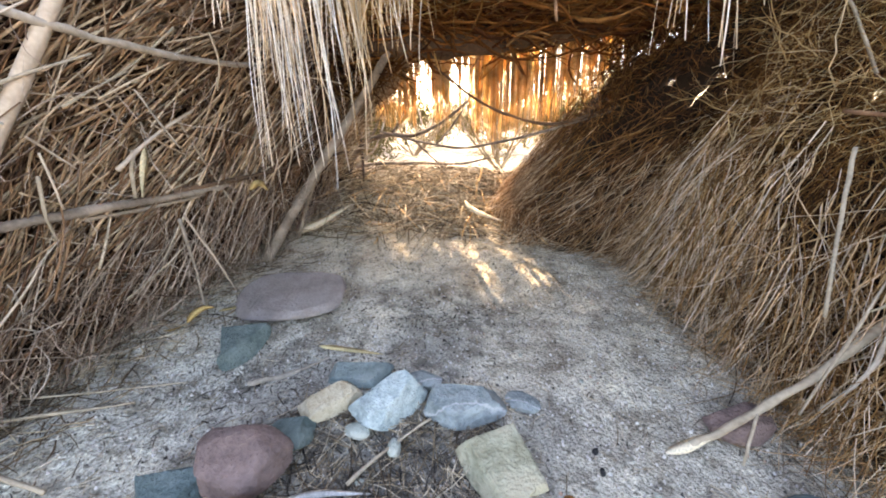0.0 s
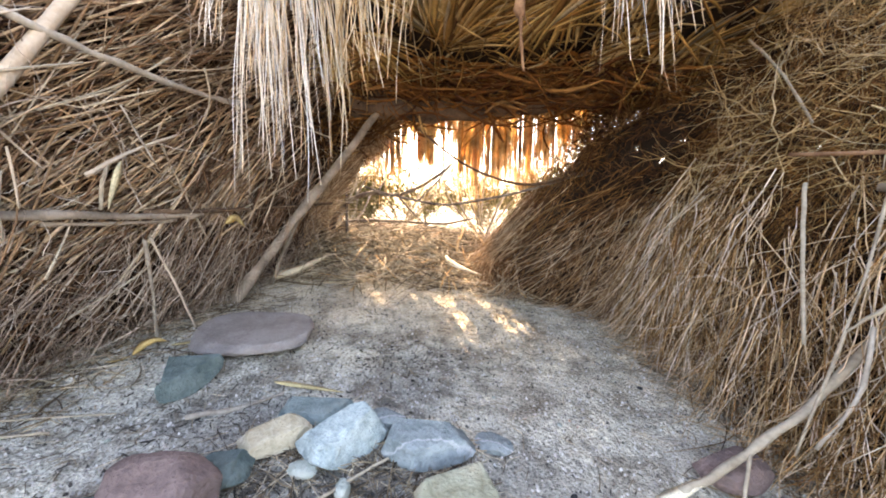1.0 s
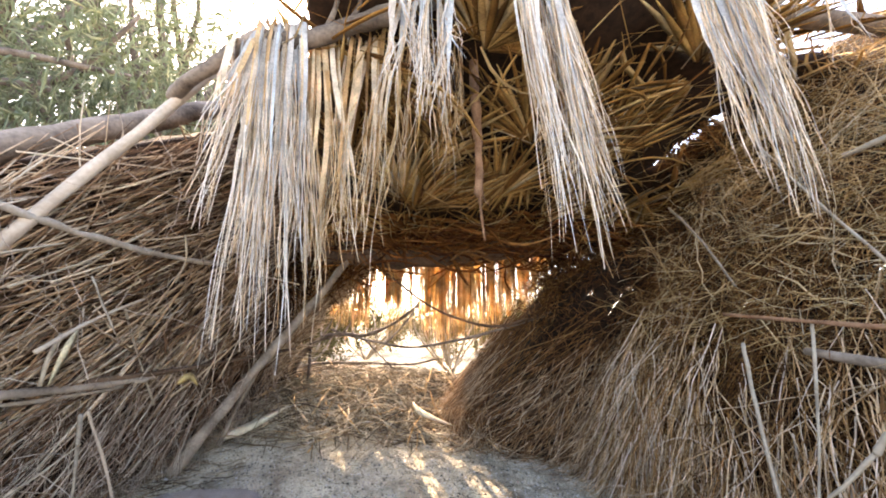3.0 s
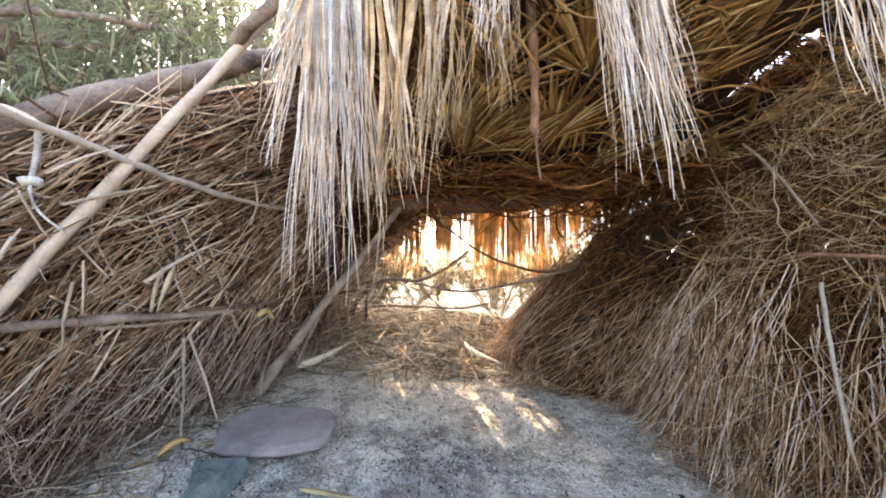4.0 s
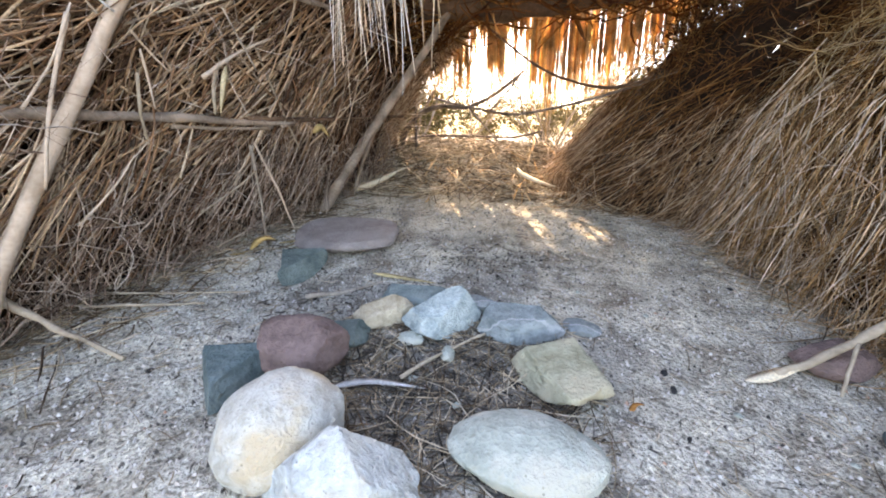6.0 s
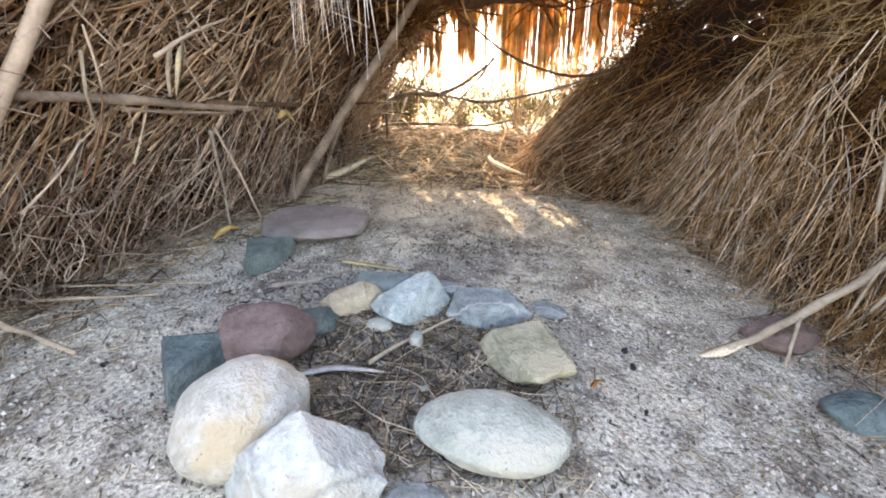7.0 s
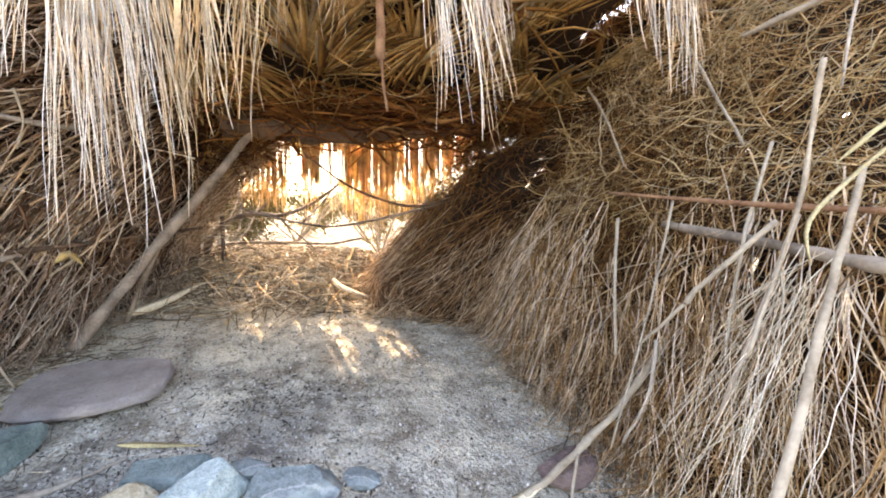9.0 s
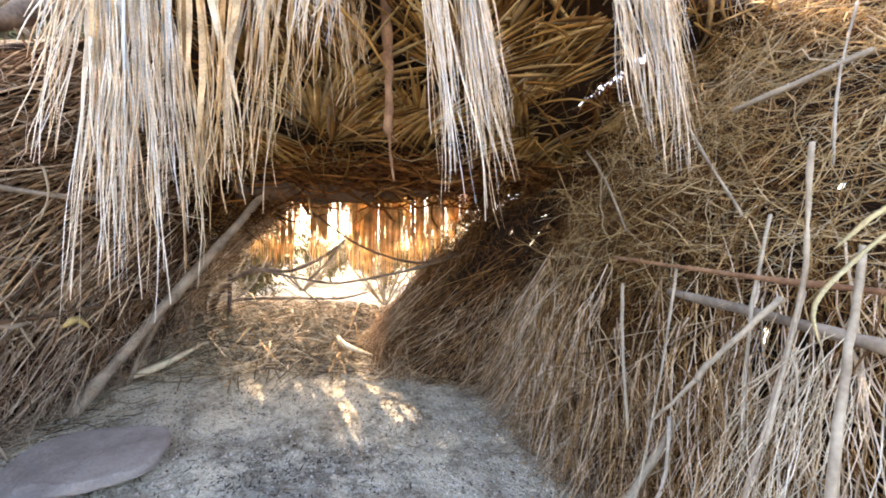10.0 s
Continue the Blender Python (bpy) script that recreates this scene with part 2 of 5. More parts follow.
FOLIAGE_PALE = straw_mat("sunlit shrub", [(0, (0.11, 0.10, 0.035)), (0.6, (0.17, 0.155, 0.055)), (1, (0.24, 0.20, 0.09))], glow=0.4, tint=(1, 0.95, 0.6), blotch=1.5)
BUSH_TWIG = straw_mat("bleached bush twigs", [(0, (0.16, 0.11, 0.05)), (0.6, (0.30, 0.22, 0.11)), (1, (0.44, 0.35, 0.21))], glow=0.2)


def sand_mat():
    m, n, l, b = base_mat("sand", 0.95)
    tc = n.new("ShaderNodeTexCoord")
    big, mid, fine, spk, grain = (noise_node(n, l, s, d) for s, d in ((1.3, 5), (11.0, 6), (95.0, 5), (60.0, 2), (300.0, 2)))
    sep = n.new("ShaderNodeSeparateXYZ")
    l.new(tc.outputs["Object"], sep.inputs[0])
    # pale grey grit at the entrance, browner dust further in
    inner = n.new("ShaderNodeMapRange")
    inner.inputs[1].default_value, inner.inputs[2].default_value = 0.9, 1.9
    across = math_node(n, l, "ADD", sep.outputs[1], math_node(n, l, "MULTIPLY", sep.outputs[0], 0.55))
    l.new(math_node(n, l, "ADD", across, math_node(n, l, "MULTIPLY", math_node(n, l, "SUBTRACT", big.outputs[0], 0.5), 1.6)), inner.inputs[0])
    c = mix_col(n, l, inner.outputs[0], (0.555, 0.525, 0.45), (0.575, 0.51, 0.40))
    r1 = ramp_node(n, [(0.36, (0.62, 0.58, 0.55)), (0.5, (1, 1, 1)), (0.64, (1.18, 1.16, 1.12))])
    patch = noise_node(n, l, 4.2, 7)
    l.new(patch.outputs[0], r1.inputs[0])
    c = mix_col(n, l, 0.9, c, r1.outputs[0], "MULTIPLY")
    r2 = ramp_node(n, [(0.36, (0.52, 0.49, 0.46)), (0.48, (0.95, 0.95, 0.95)), (0.66, (1.12, 1.12, 1.12))])
    l.new(mid.outputs[0], r2.inputs[0])
    c = mix_col(n, l, 0.8, c, r2.outputs[0], "MULTIPLY")
    r3 = ramp_node(n, [(0.36, (0.26, 0.245, 0.23)), (0.46, (0.85, 0.85, 0.85)), (0.58, (1.05, 1.05, 1.05)), (0.68, (1.5, 1.5, 1.5))])
    l.new(fine.outputs[0], r3.inputs[0])
    c = mix_col(n, l, math_node(n, l, "SUBTRACT", 0.74, math_node(n, l, "MULTIPLY", inner.outputs[0], 0.35)), c, r3.outputs[0], "MULTIPLY")
    for scale, tone, share in ((45.0, (0.08, 0.07, 0.06), 0.90), (24.0, (0.13, 0.115, 0.10), 0.94)):
        cell = n.new("ShaderNodeTexVoronoi")
        cell.inputs["Scale"].default_value = scale
        l.new(tc.outputs["Object"], cell.inputs["Vector"])
        one = n.new("ShaderNodeSeparateColor")
        l.new(cell.outputs["Color"], one.inputs[0])
        speck = math_node(n, l, "MULTIPLY", math_node(n, l, "GREATER_THAN", one.outputs[0], share), math_node(n, l, "LESS_THAN", cell.outputs["Distance"], 0.30))
        c = mix_col(n, l, math_node(n, l, "MULTIPLY", speck, 0.6), c, tone)
    r4 = ramp_node(n, [(0.36, (0.6, 0.6, 0.6)), (0.64, (1.25, 1.25, 1.25))])
    l.new(grain.outputs[0], r4.inputs[0])
    c = mix_col(n, l, 0.4, c, r4.outputs[0], "MULTIPLY")
    # ash and soot in the fire ring, with a ragged rim; old fire stain further back
    for (px, py, rad, amount) in ((-0.26, 0.78, 0.42, 0.85), (-0.08, 1.42, 0.26, 0.48), (-0.62, 1.12, 0.30, 0.45), (0.30, 0.88, 0.24, 0.45), (0.16, 1.62, 0.18, 0.35), (-0.3, 1.75, 0.2, 0.3)):
        d = n.new("ShaderNodeVectorMath")
        d.operation = "DISTANCE"
        d.inputs[1].default_value = (px, py, 0.15)
        l.new(tc.outputs["Object"], d.inputs[0])
        e = math_node(n, l, "ADD", d.outputs["Value"], math_node(n, l, "MULTIPLY", math_node(n, l, "SUBTRACT", mid.outputs[0], 0.5), rad * 1.8))
        ar = ramp_node(n, [(0.0, (amount,) * 3), (rad * 0.6, (amount * 0.8,) * 3), (rad, (0, 0, 0))])
        l.new(e, ar.inputs[0])
        c = mix_col(n, l, ar.outputs[0], c, mix_col(n, l, spk.outputs[0], (0.035, 0.033, 0.031), (0.21, 0.20, 0.19)))
    l.new(c, b.inputs["Base Color"])
    h = math_node(n, l, "ADD", math_node(n, l, "ADD", mid.outputs[0], math_node(n, l, "MULTIPLY", spk.outputs[0], 0.5)), math_node(n, l, "MULTIPLY", fine.outputs[0], 0.6))
    bump(n, l, b, h, 1.0, 0.034)
    return m


SAND = sand_mat()
GRAVEL = straw_mat("grit", [(0, (0.04, 0.037, 0.034)), (0.22, (0.12, 0.105, 0.095)), (0.34, (0.30, 0.265, 0.235)), (0.6, (0.48, 0.44, 0.40)), (0.9, (0.56, 0.52, 0.48)), (0.97, (0.66, 0.64, 0.60)), (1, (0.40, 0.22, 0.15))], blotch_amount=0.2)


# ---- mesh helpers ----
rng = np.random.default_rng(7)


def mesh_from(name, verts, faces, mat, smooth=True):
    """verts (V, 3); faces (F, 3 or 4), as arrays."""
    me = bpy.data.meshes.new(name)
    verts, faces = np.asarray(verts, np.float32), np.asarray(faces, np.int32)
    k = faces.shape[1]
    me.vertices.add(len(verts))
    me.vertices.foreach_set("co", verts.ravel())
    me.loops.add(faces.size)
    me.loops.foreach_set("vertex_index", faces.ravel())
    me.polygons.add(len(faces))
    me.polygons.foreach_set("loop_start", np.arange(0, faces.size, k, dtype=np.int32))
    me.polygons.foreach_set("use_smooth", np.full(len(faces), smooth))
    me.update(calc_edges=True)
    me.validate()
    me.materials.append(mat)
    return me


def tubes(paths, radii, sides=3, flat=1.0, facing=(0.2, -1, 0.1)):
    """Tapered tubes along paths (N, K, 3) with radii (N, K). flat < 1 makes strips: their thin side looks towards facing."""
    P, R = np.asarray(paths, float), np.asarray(radii, float)
    N, K, _ = P.shape
    T = np.gradient(P, axis=1)
    T /= np.linalg.norm(T, axis=2, keepdims=True) + 1e-9
    ref = np.broadcast_to(np.asarray(facing, float), T.shape) if np.ndim(facing) == 1 else np.broadcast_to(np.asarray(facing)[:, None, :], T.shape)
    A = np.cross(T, ref)
    A /= np.linalg.norm(A, axis=2, keepdims=True) + 1e-9
    B = np.cross(T, A)
    ang = np.arange(sides) * 2 * math.pi / sides
    V = P[:, :, None, :] + R[:, :, None, None] * (np.cos(ang)[None, None, :, None] * A[:, :, None, :] + flat * np.sin(ang)[None, None, :, None] * B[:, :, None, :])
    i, k, s = np.meshgrid(np.arange(N), np.arange(K - 1), np.arange(sides), indexing="ij")
    o = (i * K + k) * sides
    F = np.stack([o + s, o + (s + 1) % sides, o + sides + (s + 1) % sides, o + sides + s], -1).reshape(-1, 4)
    if sides in (3, 4):
        e = np.arange(N)[:, None] * K * sides
        lo, hi = e + np.arange(sides), e + (K - 1) * sides + np.arange(sides)
        caps = [np.concatenate([lo[:, ::-1], hi])] if sides == 4 else [np.concatenate([np.c_[lo[:, ::-1], lo[:, 2]], np.c_[hi, hi[:, 2]]])]
        if sides == 4:
            F = np.concatenate([F, caps[0]])
    return V.reshape(-1, 3), F


def strands_mesh(name, paths, radii, mat, **kw):
    return mesh_from(name, *tubes(paths, radii, **kw), mat)


def empty(name, place, label, category, group="", kind=""):
    e = new(name)
    e.location = place
    e.empty_display_size = 0.05
    return tagged(e, label, category, group, kind)


def child(name, me, parent, label="", kind=""):
    """A part: its mesh is in world places, and the parent stands at its base."""
    o = new(name, me)
    o.parent = parent
    o.matrix_parent_inverse = Matrix.Translation(parent.location).inverted()
    return tagged(o, label, kind=kind)


def smooth_path(points, k):
    """k points on a smooth curve through the given ones."""
    pts = [Vector(p) for p in points]
    if len(pts) == 2:
        return np.array([pts[0].lerp(pts[1], i / (k - 1)) for i in range(k)])
    out, n = [], len(pts) - 1
    for i in range(k):
        u = i / (k - 1) * n
        j = min(int(u), n - 1)
        a = pts[max(j - 1, 0)]
        b, c = pts[j], pts[j + 1]
        d = pts[min(j + 2, n)]
        f = u - j
        out.append(0.5 * ((2 * b) + (c - a) * f + (2 * a - 5 * b + 4 * c - d) * f * f + (3 * b - a - 3 * c + d) * f ** 3))
    return np.array(out)


def limb_mesh(name, points, r0, r1, mat, k=14, sides=9, knobs=0.12, seed=0):
    """A branch with knots: uneven radius, small wander, closed ends."""
    g = np.random.default_rng(seed + 100)
    P = smooth_path(points, k)
    P[1:-1] += g.normal(0, r0 * 0.12, (k - 2, 3))
    R = np.linspace(r0, r1, k) * (1 + g.normal(0, knobs, k))
    T = np.gradient(P, axis=0)
    V, F = tubes(P[None], R[None], sides=sides, facing=(0.31, 0.17, 0.93) if abs(T[0][2]) < abs(T[0]).sum() * 0.6 else (0.9, 0.3, 0.1))
    V = V + g.normal(0, r0 * 0.05, V.shape)
    V = np.vstack([V, P[0] - T[0] / np.linalg.norm(T[0]) * r0 * 0.25, P[-1] + T[-1] / np.linalg.norm(T[-1]) * r1 * 0.3])
    a, b = len(V) - 2, len(V) - 1
    s = np.arange(sides)
    last = (k - 1) * sides
    ends = np.concatenate([np.stack([np.full(sides, a), (s + 1) % sides, s, s], -1), np.stack([np.full(sides, b), last + s, last + (s + 1) % sides, last + (s + 1) % sides], -1)])
    me = bpy.data.meshes.new(name)
    me.from_pydata([tuple(v) for v in V], [], [tuple(f) for f in F] + [tuple(f[:3]) for f in ends])
    me.polygons.foreach_set("use_smooth", [True] * len(me.polygons))
    me.materials.append(mat)
    me.update()
    return me


def stick(name, points, r0, r1, mat, label, category="stick", group="", twigs=(), seed=0, k=12, knobs=0.1):
    """One loose or leaning stick, with side twigs as parts."""
    ob = new(name, limb_mesh(name, points, r0, r1, mat, k=k, sides=8, seed=seed, knobs=knobs))
    tagged(ob, label, category, group)
    for i, (pts, a, b) in enumerate(twigs):
        t = new("twig", limb_mesh("twig", pts, a, b, mat, k=7, sides=6, seed=seed + i + 31))
        t.parent = ob
    return ob


# ---- the lie of the land ----
def soft_clip(v, lo, hi, w=0.5):
    v = np.asarray(v, float)
    return lo + w * np.logaddexp(0, (v - lo) / w) - w * np.logaddexp(0, (v - hi) / w)


def land(x, y):
    """The ground's height: rises to the back of the shelter, with a low bank of litter under the far opening."""
    x, y = np.asarray(x, float), np.asarray(y, float)
    z = 0.1496 * soft_clip(y, -3.0, 3.6, 0.15) - 0.0437 * soft_clip(x, -3.0, 3.0, 0.2)
    z = z + 0.21 * np.exp(-((y - 3.20) / 0.46) ** 2) * np.exp(-(np.abs(x + 0.1) / 0.95) ** 4)
    z = z - 0.02 * np.exp(-(((x + 0.26) / 0.30) ** 2 + ((y - 0.77) / 0.22) ** 2))
    return z


def rough(x, y):
    return 0.012 * noise.noise((x * 2.1, y * 2.1, 3)) + 0.007 * noise.noise((x * 7, y * 7, 8)) + 0.006 * noise.noise((x * 19, y * 19, 1)) + 0.0055 * noise.noise((x * 45, y * 45, 4))


def build_ground():
    def axis(lo, hi, step, far):
        near = np.arange(lo, hi + 1e-6, step)
        grow = np.cumsum(step * 1.28 ** np.arange(1, 60))
        grow = grow[grow < far]
        return np.concatenate([lo - grow[::-1], near, hi + grow])
    xs, ys = axis(-1.5, 1.3, 0.0105, 900), axis(0.0, 2.5, 0.0105, 900)
    X, Y = np.meshgrid(xs, ys)
    Z = land(X, Y)
    x, y, z = X.ravel(), Y.ravel(), Z.ravel().copy()
    for i in range(len(x)):
        if abs(x[i]) < 8 and -6 < y[i] < 10:
            z[i] += rough(x[i], y[i])
    nx, ny = len(xs), len(ys)
    i, j = np.meshgrid(np.arange(nx - 1), np.arange(ny - 1))
    o = (j * nx + i).ravel()
    ob = new("ground", mesh_from("ground", np.stack([x, y, z], -1), np.stack([o, o + 1, o + nx + 1, o + nx], -1), SAND))
    return tagged(ob, "pale grey sand floor with ash, grit and straw", "ground", kind="structure")


build_ground()


def lz(x, y):
    return float(land(x, y)) + rough(x, y)


# ---- shelter walls ----
def left_x(y, z):
    return -1.916 + 0.3525 * y + 0.26 * z


def right_x(y, z):
    near = 1.225 - 0.09 * y + 0.28 * (z - 0.1) + 0.30 * np.maximum(z - 0.8, 0)
    far = 0.57 + 0.80 * np.maximum(z - 0.65, -0.12) + 1.0 * np.maximum(z - 1.45, 0)
    f = np.clip((y - 2.04) / 0.36, 0, 1)
    f = f * f * (3 - 2 * f)
    return near * (1 - f) + far * f


L_IN, R_IN = np.array((0.916, -0.323, -0.238)), np.array((-0.94, -0.12, 0.31))   # into the shelter
L_ALONG, R_ALONG = np.array((0.332, 0.943, 0.0)), np.array((-0.303, 0.953, 0.0))
L_UP, R_UP = np.cross(L_IN, L_ALONG), np.cross(R_ALONG, R_IN)
L_UP, R_UP = L_UP * np.sign(L_UP[2]), R_UP * np.sign(R_UP[2])


def left_top(y):
    return float(np.clip(1.24 + (y - 0.77) * 0.74, 1.05, 2.0))


def slab(name, grid, back, gap, mat):
    """A slab of packed stuff: grid (I, J, 3) is its face, back the way to its other side; cells where gap(centre) is true stay open."""
    I, J, _ = grid.shape
    V = np.concatenate([grid.reshape(-1, 3), (grid + back).reshape(-1, 3)])
    off = I * J
    held = np.array([[not gap((grid[i, j] + grid[i + 1, j + 1]) / 2) for j in range(J - 1)] for i in range(I - 1)])
    F = []
    for i in range(I - 1):
        for j in range(J - 1):
            if not held[i, j]:
                continue
            q = (i * J + j, (i + 1) * J + j, (i + 1) * J + j + 1, i * J + j + 1)
            F += [q, tuple(v + off for v in q[::-1])]
            for e, (di, dj) in enumerate(((0, -1), (1, 0), (0, 1), (-1, 0))):
                a, b = i + di, j + dj
                if not (0 <= a < I - 1 and 0 <= b < J - 1) or not held[a, b]:
                    u, v = q[e], q[(e + 1) % 4]
                    F.append((v, u, u + off, v + off))
    me = mesh_from(name, V, F, mat)
    bm = bmesh.new()
    bm.from_mesh(me)
    bmesh.ops.recalc_face_normals(bm, faces=bm.faces)
    bm.to_mesh(me)
    bm.free()
    return me


def sheet(name, xf, inward, y0, y1, top, step, depth, mat, holes=0.0, hole_box=None, seed=1, shift=0.0):
    """An uneven near-black slab behind the stems; small gaps let the day through."""
    g = np.random.default_rng(seed)
    rows, grid = (26 if step > 0.03 else 52), []
    for y in np.arange(y0, y1 + 1e-6, step):
        zb, zt = float(land(xf(y, 0.2), y)) - 0.04, top(y)
        grid.append([np.array((xf(y, z), y, z)) - inward * (shift + 0.03 * noise.noise((y * 5, z * 5, seed)) + min(0.012, 0.24 * step) * g.normal()) for z in np.linspace(zb, zt, rows + 1)])
    return slab(name, np.array(grid), -inward * depth, lambda c: holes > 0 and hole_box(Vector(c)) and g.random() < (0.10 if far_gap(Vector(c)) else holes), mat)


def stem_paths(g, n, root, way, length, bend, k=4, inward=None, sag=0.0):
    """Slightly bowed stems: roots (n, 3), ways (n, 3), lengths (n)."""
    way = way / np.linalg.norm(way, axis=1, keepdims=True)
    side = np.cross(way, g.normal(size=(n, 3)))
    side /= np.linalg.norm(side, axis=1, keepdims=True) + 1e-9
    u = np.linspace(0, 1, k)
    bow = (u * (1 - u))[None, :, None] * 4 * (g.normal(0, bend, n)[:, None, None]) * side[:, None, :] * length[:, None, None]
    P = root[:, None, :] + u[None, :, None] * (way * length[:, None])[:, None, :] + bow
    P[:, :, 2] -= sag * (u ** 2)[None, :] * length[:, None]
    return P


def kinked(g, P, amount=0.03):
    """The same twigs with small kinks at each joint."""
    ln = np.linalg.norm(P[:, -1] - P[:, 0], axis=1)[:, None, None]
    K = g.normal(0, amount, P.shape) * ln
    K[:, 0] = 0
    return P + K


def forks(g, P, R, count, share=0.45):
    """Side twigs that leave some of the twigs P at their joints."""
    i, k = g.integers(len(P), size=count), g.integers(1, P.shape[1] - 2, size=count)
    start, step = P[i, k], P[i, k + 1] - P[i, k]
    ln = np.linalg.norm(P[i, -1] - P[i, 0], axis=1) * g.uniform(0.2, share, count)
    way = step / (np.linalg.norm(step, axis=1, keepdims=True) + 1e-9) + g.normal(0, 0.6, (count, 3))
    Q = stem_paths(g, count, start, way, ln, 0.10, k=P.shape[1])
    return np.concatenate([P, Q]), np.concatenate([R, R[i] * 0.6])


wall_west = tagged(new("wall_west", sheet("wall_west", left_x, L_IN, -0.5, 3.06, left_top, 0.06, 0.10, CORE_SHADE, seed=2, shift=0.13)),
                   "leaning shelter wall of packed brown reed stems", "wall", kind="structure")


def left_stems(g, n, lo, hi, off0, off1, r0, r1, len0, len1, far=2.62):
    y = g.uniform(-0.5, far, n)
    zt = np.array([left_top(v) for v in y])
    zb = land(np.full(n, -1.2), y)
    f = g.uniform(lo, hi, n)
    z = zb + (zt - zb) * f
    clump = 9 * np.array([noise.noise((a * 2.4, b * 2.4, 5)) for a, b in zip(y, z)])
    ang = np.radians(58 - 19 * np.clip((f - 0.25) / 0.5, 0, 1) + clump * 2.0 + g.normal(0, 13, n) + np.where(g.random(n) < 0.12, g.normal(0, 50, n), 0))
    way = np.cos(ang)[:, None] * L_ALONG + np.sin(ang)[:, None] * L_UP + g.normal(0, 0.07, n)[:, None] * L_IN
    ln = g.uniform(len0, len1, n)
    root = np.stack([left_x(y, z), y, z], -1) + L_IN * g.uniform(off0, off1, n)[:, None] - way * ln[:, None] * 0.5
    P = stem_paths(g, n, root, way, ln, 0.035, k=5)
    keep = P[:, 0, 2] > land(P[:, 0, 0], P[:, 0, 1]) - 0.05
    R = g.uniform(r0, r1, n)[:, None] * np.linspace(1.0, 0.6, 5)[None, :]
    return P[keep], R[keep]


g = np.random.default_rng(11)
P1, R1 = left_stems(g, 2600, 0.0, 1.0, -0.14, -0.02, 0.0020, 0.0048, 0.3, 0.75)
P2, R2 = left_stems(g, 2000, 0.34, 1.0, -0.05, 0.06, 0.0019, 0.0056, 0.18, 0.62, far=2.2)
P3, R3 = left_stems(g, 900, 0.0, 0.46, -0.08, 0.05, 0.0013, 0.0038, 0.22, 0.55, far=2.1)
near = (P2[:, 2, 1] > 0.7) & (P2[:, 2, 1] < 1.9)
pick = np.flatnonzero(near)[:300]
rest = np.setdiff1d(np.arange(len(P2)), pick)
child("thatch", strands_mesh("thatch", P1, R1, REED_SHADE, sides=4), wall_west, "packed reed stems of the back layer, darkened as if in shade", "stuff")
child("thatch", strands_mesh("thatch", P2[rest], R2[rest], REED, sides=4), wall_west, "paler reed stems on the wall's face", "stuff")
child("thatch", strands_mesh("thatch", P3, R3, REED_GREY, sides=3), wall_west, "fine greyed stems low on the wall", "stuff")
for i in pick:
    child("stem", strands_mesh("stem", P2[i:i + 1], R2[i:i + 1], REED, sides=4), wall_west)
# curled twigs and tendrils over the face
n = 1050
y, f = -0.4 + 2.9 * g.random(n) ** 1.25, g.uniform(0.05, 0.98, n)
zb = land(np.full(n, -1.2), y)
z = zb + (np.array([left_top(v) for v in y]) - zb) * f
root = np.stack([left_x(y, z), y, z], -1) + L_IN * g.uniform(0.01, 0.10, n)[:, None]
a = g.uniform(0, 2 * math.pi, n)
way = np.cos(a)[:, None] * L_ALONG + np.sin(a)[:, None] * L_UP + g.normal(0, 0.25, n)[:, None] * L_IN
child("twig_tangle", strands_mesh("twig_tangle", *forks(g, kinked(g, stem_paths(g, n, root, way, g.uniform(0.10, 0.36, n), 0.24, k=7), 0.02), (0.0008 + 0.0020 * g.random(n) ** 2)[:, None] * np.linspace(1, 0.5, 7)[None], 500), TWIG_PALE, sides=3, facing=(0.7, 0.5, 0.5)),
      wall_west, "curled pale twigs over the reeds", "stuff")
# fine crooked twigs that hang down over the lower face
n = 900
y, f = g.uniform(-0.3, 2.7, n), 0.5 * g.random(n) ** 1.2
zb = land(np.full(n, -1.2), y)
z = zb + 0.04 + (np.array([left_top(v) for v in y]) - zb) * f
root = np.stack([left_x(y, z), y, z], -1) + L_IN * g.uniform(-0.09, 0.04, n)[:, None]
way = g.normal(0, 0.45, n)[:, None] * L_ALONG - L_UP * g.uniform(0.4, 1.0, n)[:, None] + g.normal(0.0, 0.15, n)[:, None] * L_IN
P = kinked(g, stem_paths(g, n, root, way, np.minimum(g.uniform(0.10, 0.40, n), z - zb + 0.05), 0.12, k=7), 0.02)
P, R = forks(g, P, g.uniform(0.0008, 0.0024, n)[:, None] * np.linspace(1, 0.5, 7)[None], 700)
P[:, :, 2] = np.maximum(P[:, :, 2], land(P[:, :, 0], P[:, :, 1]) + 0.004)
child("twig_tangle", strands_mesh("twig_tangle", P, R, REED_GREY, sides=3, facing=(0.7, 0.5, 0.5)), wall_west, "fine crooked twigs hanging low on the wall", "stuff")
# rootlets and broken twigs at the foot
n = 1500
y = g.uniform(-0.4, 2.9, n)
z = land(np.full(n, -1.2), y) + np.abs(g.normal(0, 0.14, n))
root = np.stack([left_x(y, z), y, z], -1) + L_IN * g.uniform(-0.12, 0.0, n)[:, None]
way = g.normal(0, 0.3, (n, 3)) + np.array((-0.04, 0.0, -0.6))
child("thatch", strands_mesh("thatch", stem_paths(g, n, root, way, g.uniform(0.08, 0.25, n), 0.10, k=4), g.uniform(0.0008, 0.0018, n)[:, None] * np.linspace(1, 0.5, 4)[None], REED_GREY, sides=3),
      wall_west, "tangled rootlets at the wall's foot", "stuff")

